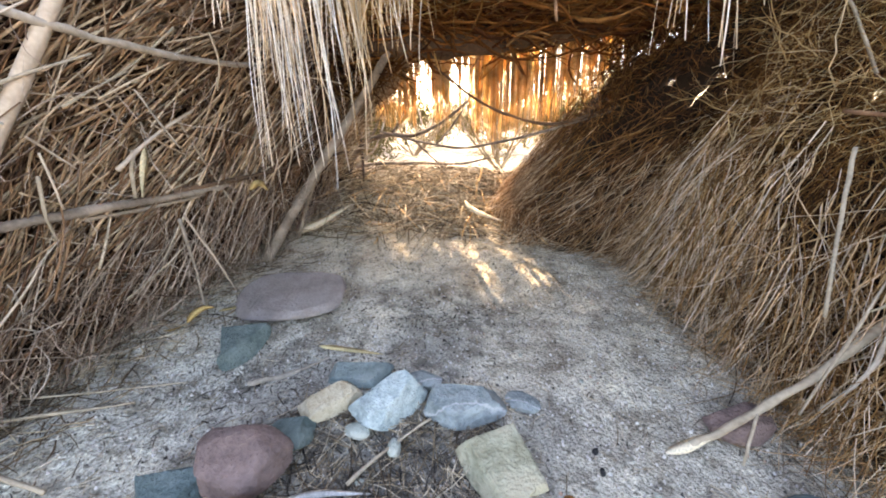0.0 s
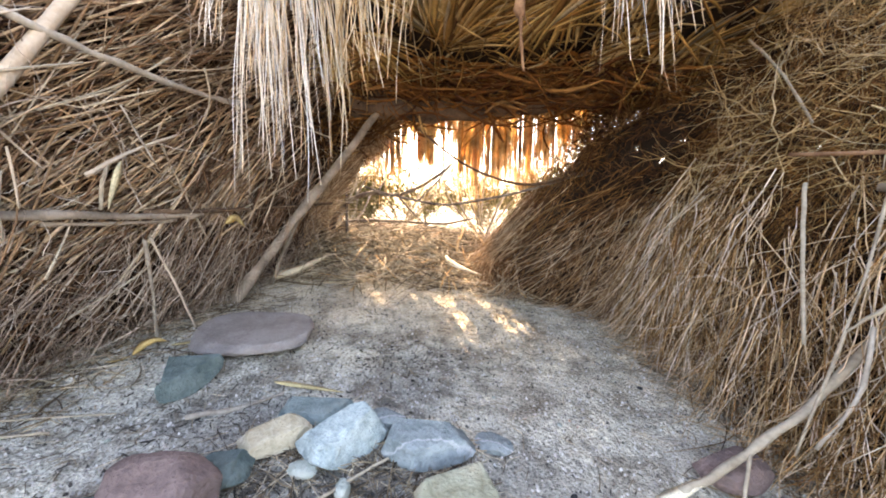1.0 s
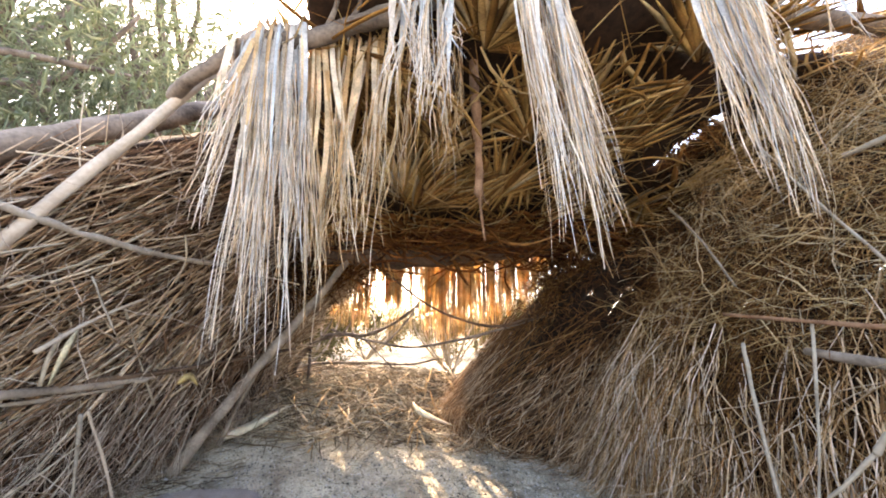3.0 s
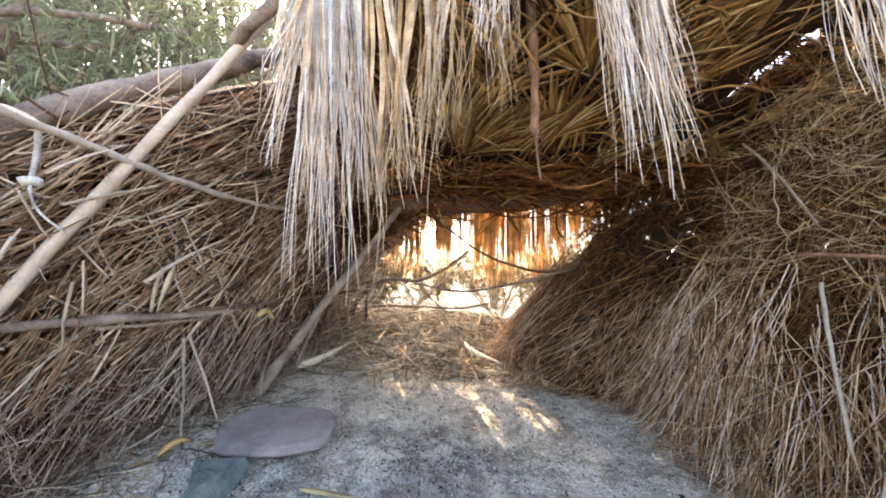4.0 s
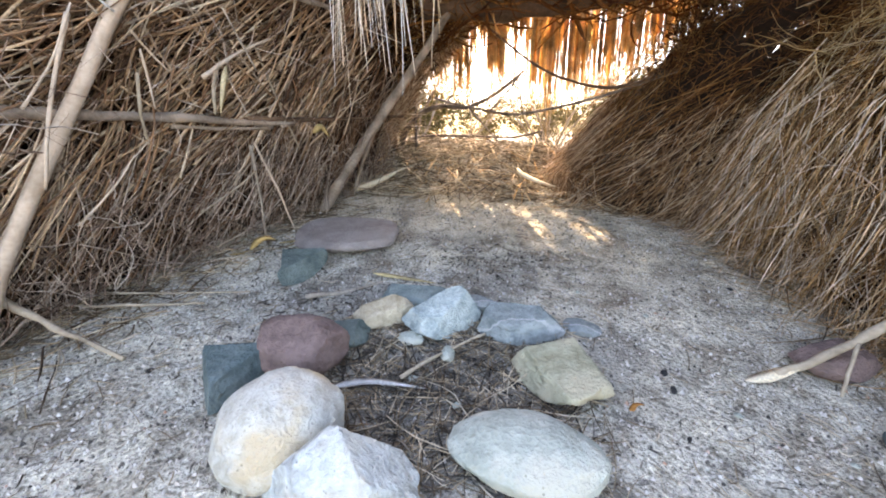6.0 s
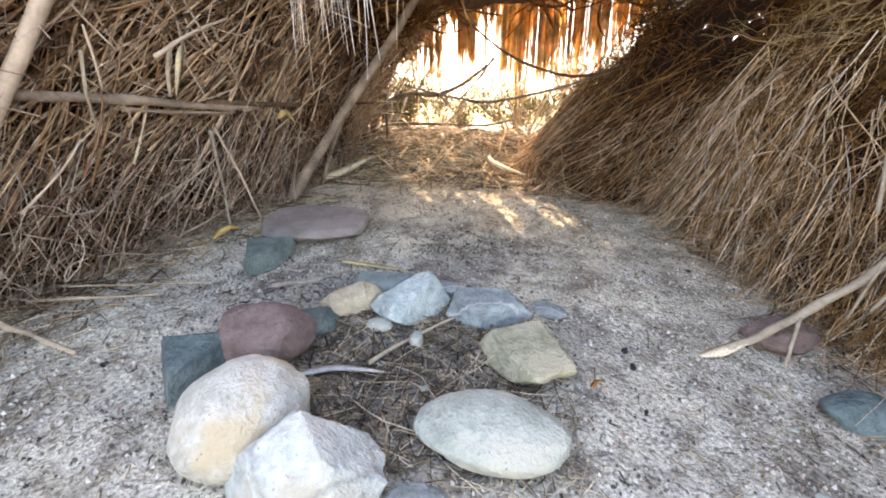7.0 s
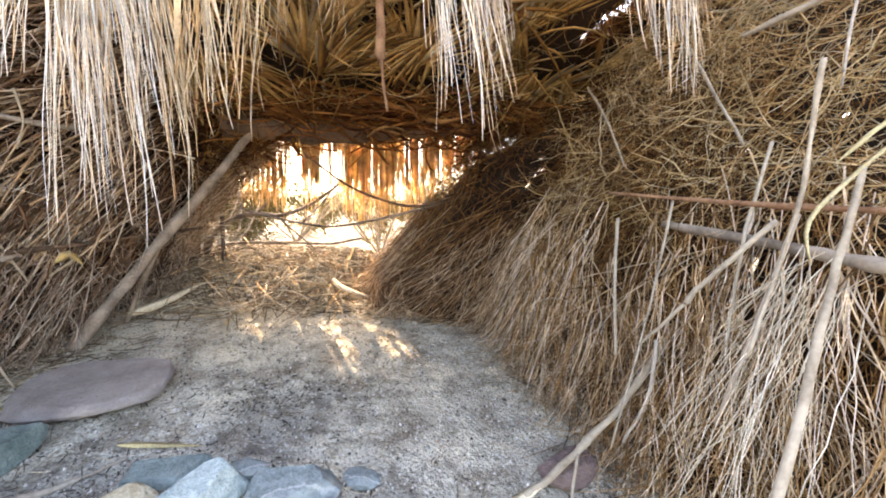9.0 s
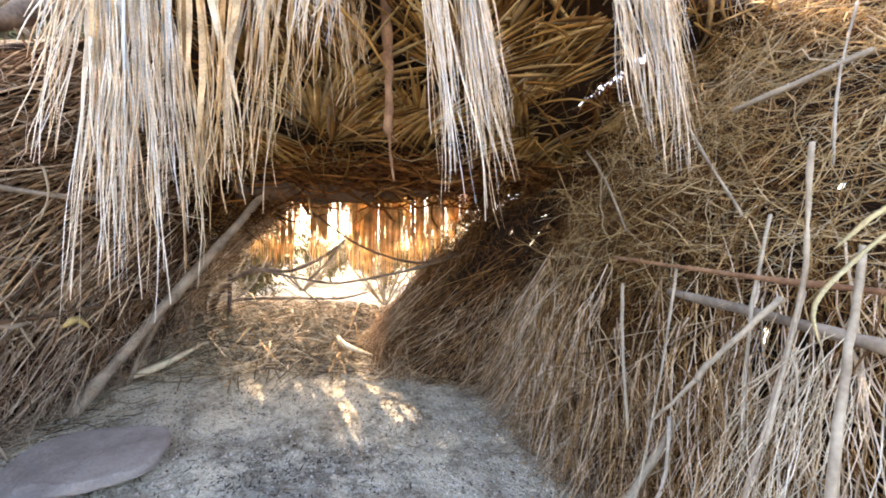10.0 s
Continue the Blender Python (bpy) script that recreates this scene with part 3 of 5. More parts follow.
def far_gap(c):
    """Where the bank beside the far opening is thin."""
    return 2.12 < c.y < 2.42 and 0.88 < c.z < 1.35


wall_east = tagged(new("wall_east", sheet("wall_east", right_x, R_IN, -0.6, 3.1, lambda y: 2.75 if y < 1.7 else 2.35, 0.025, 0.06, CORE_SHADE_WARM, holes=0.11,
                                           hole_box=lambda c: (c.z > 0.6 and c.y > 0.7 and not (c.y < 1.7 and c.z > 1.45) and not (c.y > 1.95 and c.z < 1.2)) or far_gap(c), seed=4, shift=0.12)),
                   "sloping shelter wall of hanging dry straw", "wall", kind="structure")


def right_strands(g, n, y0, y1, f0, f1, off0, off1, r0, r1, len0, len1, spread=0.16, k=7, flare=0.0, wander=0.05):
    """Straws that hang down the wall's face; flare: how far their lower ends stand off it."""
    clumps = max(8, n // 14)
    c = g.integers(clumps, size=n)
    y = g.uniform(y0, y1, clumps)[c] + g.normal(0, 0.028, n)
    f = np.clip(g.uniform(f0, f1, clumps)[c] + g.normal(0, 0.05, n), f0, f1 + 0.1)
    zb = land(np.full(n, 0.9), y)
    z = zb + (2.2 - zb) * f
    wave = np.array([noise.noise((a * 3.1, b * 1.7, 2)) for a, b in zip(y, z)])
    ln = np.minimum(g.uniform(len0, len1, n), (z - zb) * 1.1 + 0.06)
    u = np.linspace(0, 1, k)[None]
    slant = (0.25 * wave - 0.14 + 0.42 * np.clip((y - 1.1) / 0.6, 0, 1) - 0.12 * np.clip((y - 1.85) / 0.3, 0, 1) + g.normal(0, spread * 0.9, clumps)[c] + g.normal(0, spread * 0.8, n) + np.where(g.random(n) < 0.38, g.normal(0, 0.65, n), 0))[:, None]
    slant = slant * np.where(y > 1.95, 0.35, 1.0)[:, None]
    bend = g.normal(0, wander, n)[:, None]
    Y = y[:, None] + ln[:, None] * (slant * u + bend * 4 * u * (1 - u) + 0.3 * bend * np.sin(u * 7 + y[:, None] * 50))
    Z = z[:, None] - ln[:, None] * u * (1 - 0.25 * slant ** 2)
    off = g.uniform(off0, off1, n)[:, None] + ((np.abs(g.normal(0, flare, clumps))[c] * g.uniform(0.5, 1.2, n))[:, None] * (u ** 1.5) if flare else 0) + g.normal(0, 0.02, n)[:, None] * u
    X = right_x(np.where((y < 2.09)[:, None], np.minimum(Y, 2.10), Y), Z) - off
    Z = np.maximum(Z, land(X, Y) + 0.004)
    R = g.uniform(r0, r1, n)[:, None] * np.linspace(1.0, 0.45, k)[None, :]
    return np.stack([X, Y, Z], -1), R


g = np.random.default_rng(12)
W_FACE = (0.9, 0.3, 0.3)
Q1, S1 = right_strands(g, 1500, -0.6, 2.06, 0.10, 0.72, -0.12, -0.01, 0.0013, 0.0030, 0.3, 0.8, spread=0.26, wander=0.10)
child("thatch", strands_mesh("thatch", Q1, S1, STRAW_SHADE, sides=3, facing=W_FACE), wall_east, "hanging straw of the back layer, darkened as if in shade", "stuff")
Q2, S2 = right_strands(g, 1000, -0.2, 2.07, 0.06, 0.42, -0.06, 0.05, 0.0008, 0.0020, 0.2, 0.6, spread=0.34, flare=0.03, wander=0.06)
Q2, S2 = forks(g, kinked(g, Q2, 0.008), S2, 600)
child("thatch", strands_mesh("thatch", Q2, S2, STRAW, sides=3, facing=W_FACE), wall_east, "paler dry straw", "stuff")
# long straws that fan out from the upper brush
Q3, S3 = right_strands(g, 470, 0.2, 2.05, 0.18, 0.46, 0.0, 0.09, 0.0014, 0.0036, 0.35, 0.85, spread=0.26, flare=0.05, wander=0.055, k=9)
Q3 = kinked(g, Q3, 0.006)
pick = np.arange(300)
child("thatch", strands_mesh("thatch", Q3[300:], S3[300:], STRAW, sides=3, facing=W_FACE), wall_east, "long loose straws", "stuff")
for i in pick:
    child("straw", strands_mesh("straw", Q3[i:i + 1], S3[i:i + 1], STRAW, sides=3, facing=W_FACE), wall_east)
n = 300
y, z = g.uniform(1.45, 2.15, n), g.uniform(0.50, 1.0, n)
root = np.stack([right_x(y, z) - g.uniform(0.0, 0.06, n), y, z], -1)
way = np.stack([g.normal(-0.26, 0.17, n), (y - 1.65) * 1.0 + g.normal(0, 0.34, n), np.full(n, -1.0)], -1)
P = kinked(g, stem_paths(g, n, root, way, g.uniform(0.2, 0.52, n), 0.05, k=7, sag=0.08), 0.007)
P[:, :, 2] = np.maximum(P[:, :, 2], land(P[:, :, 0], P[:, :, 1]) + 0.004)
child("thatch", strands_mesh("thatch", P, g.uniform(0.0013, 0.0032, n)[:, None] * np.linspace(1, 0.5, 7)[None], STRAW, sides=3, facing=W_FACE), wall_east, "pale straws fanning out over the floor", "stuff")
n = 70
root = np.array((1.30, 0.54, 0.84)) + g.normal(0, 1, (n, 3)) * np.array((0.05, 0.05, 0.05))
aim = np.stack([g.uniform(0.72, 1.0, n), g.uniform(0.28, 0.72, n), g.uniform(0.16, 0.46, n)], -1)
P = kinked(g, stem_paths(g, n, root, aim - root, np.linalg.norm(aim - root, axis=1) * g.uniform(0.6, 1.05, n), 0.07, k=9), 0.008)
child("thatch", strands_mesh("thatch", P, g.uniform(0.0014, 0.0034, n)[:, None] * np.linspace(1, 0.5, 9)[None] * 0.62, STRAW_PALE, sides=3, facing=W_FACE), wall_east, "fan of bleached pale straws", "stuff")
# the darker bank beside the far opening: fine greyed straws low down, brush with shade in its colour above
Q4, S4 = right_strands(g, 640, 1.95, 3.0, 0.04, 0.26, -0.04, 0.06, 0.0011, 0.0030, 0.15, 0.45, spread=0.34, flare=0.12, wander=0.07)
Q4, S4 = forks(g, kinked(g, Q4, 0.010), S4, 250)
child("thatch", strands_mesh("thatch", Q4, S4, STRAW_DULL, sides=3, facing=W_FACE), wall_east, "greyed straw of the far bank", "stuff")
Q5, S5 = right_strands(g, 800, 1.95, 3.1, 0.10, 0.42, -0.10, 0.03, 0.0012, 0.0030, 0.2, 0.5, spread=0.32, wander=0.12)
child("thatch", strands_mesh("thatch", Q5, S5, BRUSH_SHADE, sides=3, facing=W_FACE), wall_east, "brush of the far bank, shade in its dark brown colour", "stuff")
Q6, S6 = right_strands(np.random.default_rng(77), 330, 1.9, 2.9, 0.06, 0.36, 0.03, 0.10, 0.0012, 0.0026, 0.15, 0.42, spread=0.5, flare=0.05, wander=0.06)
child("thatch", strands_mesh("thatch", kinked(np.random.default_rng(78), Q6, 0.010), S6, STRAW_DULL, sides=3, facing=W_FACE), wall_east, "loose paler straws over the far bank", "stuff")


def brush(n, y0, y1, z0, z1, off0, off1, len0, len1, r0, r1, mat, label, bend=0.14):
    """Crooked twigs at all angles, along the straw wall's face."""
    y, z = g.uniform(y0, y1, n), g.uniform(z0, z1, n)
    root = np.stack([right_x(y, z), y, z], -1) + R_IN * g.uniform(off0, off1, n)[:, None]
    a = g.uniform(0, 2 * math.pi, n)
    way = np.cos(a)[:, None] * R_ALONG + (np.sin(a) * 0.8 - 0.25)[:, None] * R_UP + g.normal(0, 0.3, n)[:, None] * R_IN
    child("twig_tangle", strands_mesh("twig_tangle", *forks(g, kinked(g, stem_paths(g, n, root, way, g.uniform(len0, len1, n), bend, k=7)), g.uniform(r0, r1, n)[:, None] * np.linspace(1, 0.5, 7)[None], n // 2), mat, sides=3, facing=(0.7, 0.5, 0.5)), wall_east, label, "stuff")


# fill whose dark colour stands in for shade deep in the wall
brush(1500, 1.75, 3.05, 0.90, 1.9, -0.08, 0.06, 0.08, 0.28, 0.0010, 0.0028, BRUSH_SHADE, "brush under the roof's end, shade in its dark brown colour")
brush(2000, 0.9, 2.05, 0.7, 1.7, -0.09, 0.02, 0.08, 0.25, 0.0009, 0.0022, BRUSH_SHADE, "brown twiggy brush, shade in its colour")
brush(1500, -0.2, 1.75, 1.0, 2.6, -0.12, -0.01, 0.10, 0.35, 0.0009, 0.0026, STRAW_SHADE, "brown brush behind the golden twigs", bend=0.18)
# loose dark brush added to the corner between the straw wall and the roof log, blocking a bright slit
n = 1500
x = g.uniform(1.17, 2.1, n)
z = 1.18 + 0.42 * g.random(n) ** 0.8 + 0.16 * (x - 1.1)
keep = (z < 1.45 + 0.15 * (x - 1.1)) | (x > 1.22)
root = np.stack([x, g.normal(2.80, 0.08, n), z], -1)[keep]
n = len(root)
way = g.normal(0, 1, (n, 3)) * np.array((1, 0.5, 1))
child("twig_tangle", strands_mesh("twig_tangle", stem_paths(g, n, root - way * 0.05, way, g.uniform(0.08, 0.3, n), 0.25, k=6), g.uniform(0.0015, 0.0048, n)[:, None] * np.linspace(1, 0.5, 6)[None], BRUSH_SHADE, sides=3, facing=(0.3, 1, 0.2)), wall_east, "dark brush blocking a bright slit in the corner under the log", "stuff")
# golden tangle of fine twigs on the upper part
n = 1800
y = g.uniform(-0.2, 1.95, n)
z = g.uniform(1.05, 2.6, n)
root = np.stack([right_x(y, z), y, z], -1) + R_IN * g.uniform(-0.06, 0.09, n)[:, None]
a = g.uniform(0, 2 * math.pi, n)
way = np.cos(a)[:, None] * R_ALONG + (np.sin(a) * 0.8 - 0.25)[:, None] * R_UP + g.normal(0, 0.25, n)[:, None] * R_IN
child("twig_tangle", strands_mesh("twig_tangle", *forks(g, kinked(g, stem_paths(g, n, root, way, g.uniform(0.16, 0.60, n), 0.09, k=8), 0.022), (0.0011 + 0.0028 * g.random(n) ** 2.5)[:, None] * np.linspace(1, 0.5, 8)[None], 4200), TWIG_GOLD, sides=3, facing=(0.7, 0.5, 0.5)),
      wall_east, "tangle of fine golden twigs", "stuff")


brush(800, 0.6, 2.1, 0.12, 0.6, -0.06, 0.04, 0.08, 0.26, 0.0008, 0.0019, STRAW_DULL, "curly straw low on the wall", bend=0.2)
# pale rootlets spilling on to the sand at the foot
n = 420
y = g.uniform(0.15, 1.75, n)
z = land(np.full(n, 1.0), y) + np.abs(g.normal(0.05, 0.16, n))
root = np.stack([right_x(y, z) - g.uniform(0.0, 0.08, n), y, z], -1)
way = np.stack([g.normal(-0.30, 0.22, n), g.normal(-0.15, 0.45, n), g.normal(-0.45, 0.25, n)], -1)
P = stem_paths(g, n, root, way, g.uniform(0.12, 0.38, n), 0.10, k=6)
P[:, :, 2] = np.maximum(P[:, :, 2], land(P[:, :, 0], P[:, :, 1]) + 0.004)
child("thatch", strands_mesh("thatch", P, g.uniform(0.0009, 0.0022, n)[:, None] * np.linspace(1, 0.5, 6)[None], STRAW, sides=3, facing=(0.3, 0.3, 0.9)), wall_east, "pale rootlets at the wall's foot", "stuff")


# ---- roof ----
def roof_z(x, y):
    return 2.30 - 0.36 * (y - 1.1) + 0.06 * x


def torn(c):
    """How far a place is, in plan, from the long tear in the roof beside the straw wall."""
    p, a, w = np.asarray(c, float)[..., :2], np.array((1.70, 2.05)), np.array((0.16, -0.33))
    f = np.clip(((p - a) * w).sum(-1) / (w * w).sum(), 0, 1)
    return np.linalg.norm(p - a - f[..., None] * w, axis=-1)


def whole(P, R):
    """Leaves out most strips that would cross the tear or hide it from the camera."""
    keep = ((torn(P).min(1) > 0.06) | (g.random(len(P)) < 0.18)) & ((torn(P + np.array((0.26, 0.30, 0))).min(1) > 0.04) | (g.random(len(P)) < 0.25))
    return P[keep], R[keep]


def build_roof():
    gg = np.random.default_rng(5)
    grid = []
    for y in np.linspace(0.95, 3.12, 70):
        line = []
        for x in np.linspace(-0.8, 2.5, 100):
            xx = x - 0.25 * max(0, y - 1.6) if x < 0 else x
            line.append((xx, y, roof_z(xx, y) + 0.05 + 0.05 * noise.noise((xx * 3, y * 3, 7))))
        grid.append(line)
    # front right corner left open to let sky light on to the straw wall
    me = slab("ceiling", np.array(grid), np.array((0, 0, 0.05)), lambda c: (c[0] > 1.3 and c[1] < 1.32) or (c[0] < -0.40 and c[1] < 1.55) or torn(c) < 0.06 + 0.04 * noise.noise((c[0] * 14, c[1] * 14, 2)), CORE_SHADE)
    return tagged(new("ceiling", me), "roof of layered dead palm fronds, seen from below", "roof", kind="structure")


ceiling = build_roof()
g = np.random.default_rng(21)


def fan(hub, axis, span, count, length, mat, width, droop):
    """A dead fan-palm leaf: pleated strips that spread from its hub."""
    hub, axis = np.array(hub, float), np.array(axis, float)
    axis /= np.linalg.norm(axis)
    up = np.array((0, 0, 1.0))
    side = np.cross(axis, up)
    side /= np.linalg.norm(side)
    a = np.radians(np.linspace(-span / 2, span / 2, count)) + g.normal(0, 0.02, count)
    u = np.linspace(0.05, 1, 7)
    ln = length * (1 - 0.25 * (a / a.max()) ** 2) * g.uniform(0.8, 1.05, count)
    way = np.cos(a)[:, None] * axis + np.sin(a)[:, None] * side
    P = hub + u[None, :, None] * (way * ln[:, None])[:, None, :]
    P[:, :, 2] -= (droop * g.uniform(0.4, 1.4, count))[:, None] * u[None] ** 2.5 * ln[:, None]
    P += g.normal(0, 0.004, (count, 1, 3))
    W = width * np.array((0.35, 0.7, 1.0, 1.0, 0.8, 0.5, 0.15))
    return P, np.broadcast_to(W, (count, 7)) * g.uniform(0.7, 1.2, (count, 1))


fans = [fan((0.62, 2.12, 1.86), (-0.25, -1, 0.30), 120, 34, 0.60, PALM_DARK, 0.016, 0.08), fan((1.15, 1.85, 1.99), (0.1, -1, 0.33), 110, 30, 0.6, PALM_DARK, 0.016, 0.08),
        fan((0.02, 2.15, 1.83), (0.1, -1, 0.30), 110, 32, 0.65, PALM_DARK, 0.016, 0.08), fan((0.75, 1.75, 2.02), (0.9, -0.4, 0.1), 110, 28, 0.6, PALM_DARK, 0.016, 0.1)]
for i in range(26):
    x, y = g.uniform(-0.55, 1.9), g.uniform(1.15, 2.7)
    ax = (g.normal(0, 0.6), g.choice([-1, 1]) * g.uniform(0.5, 1), 0)
    ax = np.array(ax) + np.array((0, 0, -0.36 * ax[1]))
    fans.append(fan((x, y, roof_z(x, y) - 0.07 - 0.05 * g.random()), ax, g.uniform(70, 120), 24, g.uniform(0.4, 0.75), PALM_DARK, 0.016, 0.10))
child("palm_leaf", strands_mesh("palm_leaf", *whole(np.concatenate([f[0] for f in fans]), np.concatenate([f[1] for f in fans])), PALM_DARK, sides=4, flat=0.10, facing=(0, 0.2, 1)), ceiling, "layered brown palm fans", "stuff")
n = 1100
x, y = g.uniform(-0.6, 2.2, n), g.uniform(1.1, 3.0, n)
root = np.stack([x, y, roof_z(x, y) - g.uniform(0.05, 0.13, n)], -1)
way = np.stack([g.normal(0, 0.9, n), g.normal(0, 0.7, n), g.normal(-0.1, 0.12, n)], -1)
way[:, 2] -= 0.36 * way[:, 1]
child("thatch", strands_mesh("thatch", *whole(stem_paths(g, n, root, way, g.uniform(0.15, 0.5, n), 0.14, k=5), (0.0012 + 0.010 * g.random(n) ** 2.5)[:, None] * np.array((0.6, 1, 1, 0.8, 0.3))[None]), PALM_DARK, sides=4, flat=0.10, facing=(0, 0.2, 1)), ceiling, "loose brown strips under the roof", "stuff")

# strips added over the open roof corner, so that sky light filters in
n = 45
x, y = g.uniform(1.2, 2.5, n), g.uniform(0.95, 1.38, n)
root = np.stack([x, y, roof_z(x, y) + g.uniform(0.03, 0.14, n)], -1)
way = np.stack([g.normal(0, 1.0, n), g.normal(0, 0.6, n), g.normal(0, 0.1, n)], -1)
child("thatch", strands_mesh("thatch", stem_paths(g, n, root - way * 0.15, way, g.uniform(0.3, 0.7, n), 0.10, k=5), g.uniform(0.006, 0.016, n)[:, None] * np.array((0.5, 1, 1, 0.9, 0.4))[None], PALM_DARK, sides=4, flat=0.10, facing=(0, 0.2, 1)), ceiling, "palm strips added to screen the light let in at the roof's corner", "stuff")
# frayed strips round the tear
n = 170
f, side = g.random(n), g.choice([-1, 1], n)
x, y = 1.70 + 0.16 * f + side * (0.07 + 0.03 * g.random(n)), 2.05 - 0.33 * f + side * 0.03
root = np.stack([x, y, roof_z(x, y) + g.uniform(0.0, 0.12, n)], -1)
way = np.stack([-side + g.normal(0, 0.5, n), g.normal(0, 0.6, n), g.normal(-0.2, 0.3, n)], -1)
child("thatch", strands_mesh("thatch", kinked(g, stem_paths(g, n, root, way, g.uniform(0.06, 0.28, n), 0.2, k=5)), g.uniform(0.0015, 0.010, n)[:, None] * np.linspace(1, 0.4, 5)[None], BRUSH_SHADE, sides=4, flat=0.4, facing=(0, 0.2, 1)), ceiling, "frayed brown strips round the tear", "stuff")
# roof timbers
roof_beam = stick("roof_beam", [(-0.5, 2.62, 1.55), (0.1, 2.66, 1.575), (0.7, 2.68, 1.63), (1.3, 2.66, 1.74), (1.75, 2.62, 1.84)], 0.092, 0.082, BARK_DARK, "dark rough log carrying the low end of the roof", "beam", k=24)
front_branch = stick("front_beam", [(-0.88, 1.32, 1.90), (-0.757, 1.22, 1.94), (-0.63, 1.20, 2.05), (-0.535, 1.20, 2.10), (-0.414, 1.20, 2.097), (-0.293, 1.20, 2.163), (-0.167, 1.20, 2.223), (-0.057, 1.20, 2.283), (0.25, 1.18, 2.40), (0.8, 1.15, 2.42), (1.5, 1.12, 2.44), (2.3, 1.1, 2.42)], 0.024, 0.045, BARK, "crooked bare branch carrying the front eave", "beam", k=34, knobs=0.07,
                     twigs=[([(-0.36, 1.20, 2.13), (-0.30, 1.19, 2.21), (-0.27, 1.18, 2.36)], 0.012, 0.008), ([(-0.24, 1.19, 2.19), (-0.20, 1.18, 2.27), (-0.18, 1.18, 2.4)], 0.012, 0.008)])
n = 420
x = g.uniform(-0.4, 1.7, n)
root = np.stack([x, 2.62 + g.normal(0, 0.06, n), 1.62 + 0.12 * np.maximum(x - 0.4, 0) + g.normal(0, 0.07, n)], -1)
way = np.stack([g.normal(0, 1, n), g.normal(0, 0.35, n), g.normal(-0.05, 0.16, n)], -1)
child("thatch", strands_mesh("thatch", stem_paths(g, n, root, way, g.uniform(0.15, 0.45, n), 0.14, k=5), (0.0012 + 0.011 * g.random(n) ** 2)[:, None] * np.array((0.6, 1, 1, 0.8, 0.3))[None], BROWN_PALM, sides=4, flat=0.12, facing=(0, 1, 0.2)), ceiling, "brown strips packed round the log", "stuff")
n = 420
x = g.uniform(-0.35, 1.6, n)
y = g.uniform(2.34, 2.58, n)
root = np.stack([x, y, roof_z(x, y) - g.uniform(0.07, 0.20, n)], -1)
way = np.stack([g.normal(0, 1, n), g.normal(0, 0.4, n), g.normal(-0.12, 0.16, n)], -1)
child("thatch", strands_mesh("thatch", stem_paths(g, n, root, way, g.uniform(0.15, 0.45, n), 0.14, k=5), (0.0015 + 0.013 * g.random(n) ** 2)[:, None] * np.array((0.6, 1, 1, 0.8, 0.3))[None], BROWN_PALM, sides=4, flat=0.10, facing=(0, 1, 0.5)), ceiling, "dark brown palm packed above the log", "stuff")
stick("hanging_stick", [(0.30, 1.42, 2.36), (0.325, 1.44, 1.95), (0.335, 1.45, 1.62)], 0.023, 0.018, BROWN_STICK, "red-brown stub of stick hanging from the roof", k=16,
      twigs=[([(0.335, 1.45, 1.62), (0.345, 1.46, 1.52), (0.36, 1.47, 1.43)], 0.009, 0.004), ([(0.335, 1.45, 1.66), (0.36, 1.45, 1.60), (0.375, 1.45, 1.59)], 0.004, 0.002)])


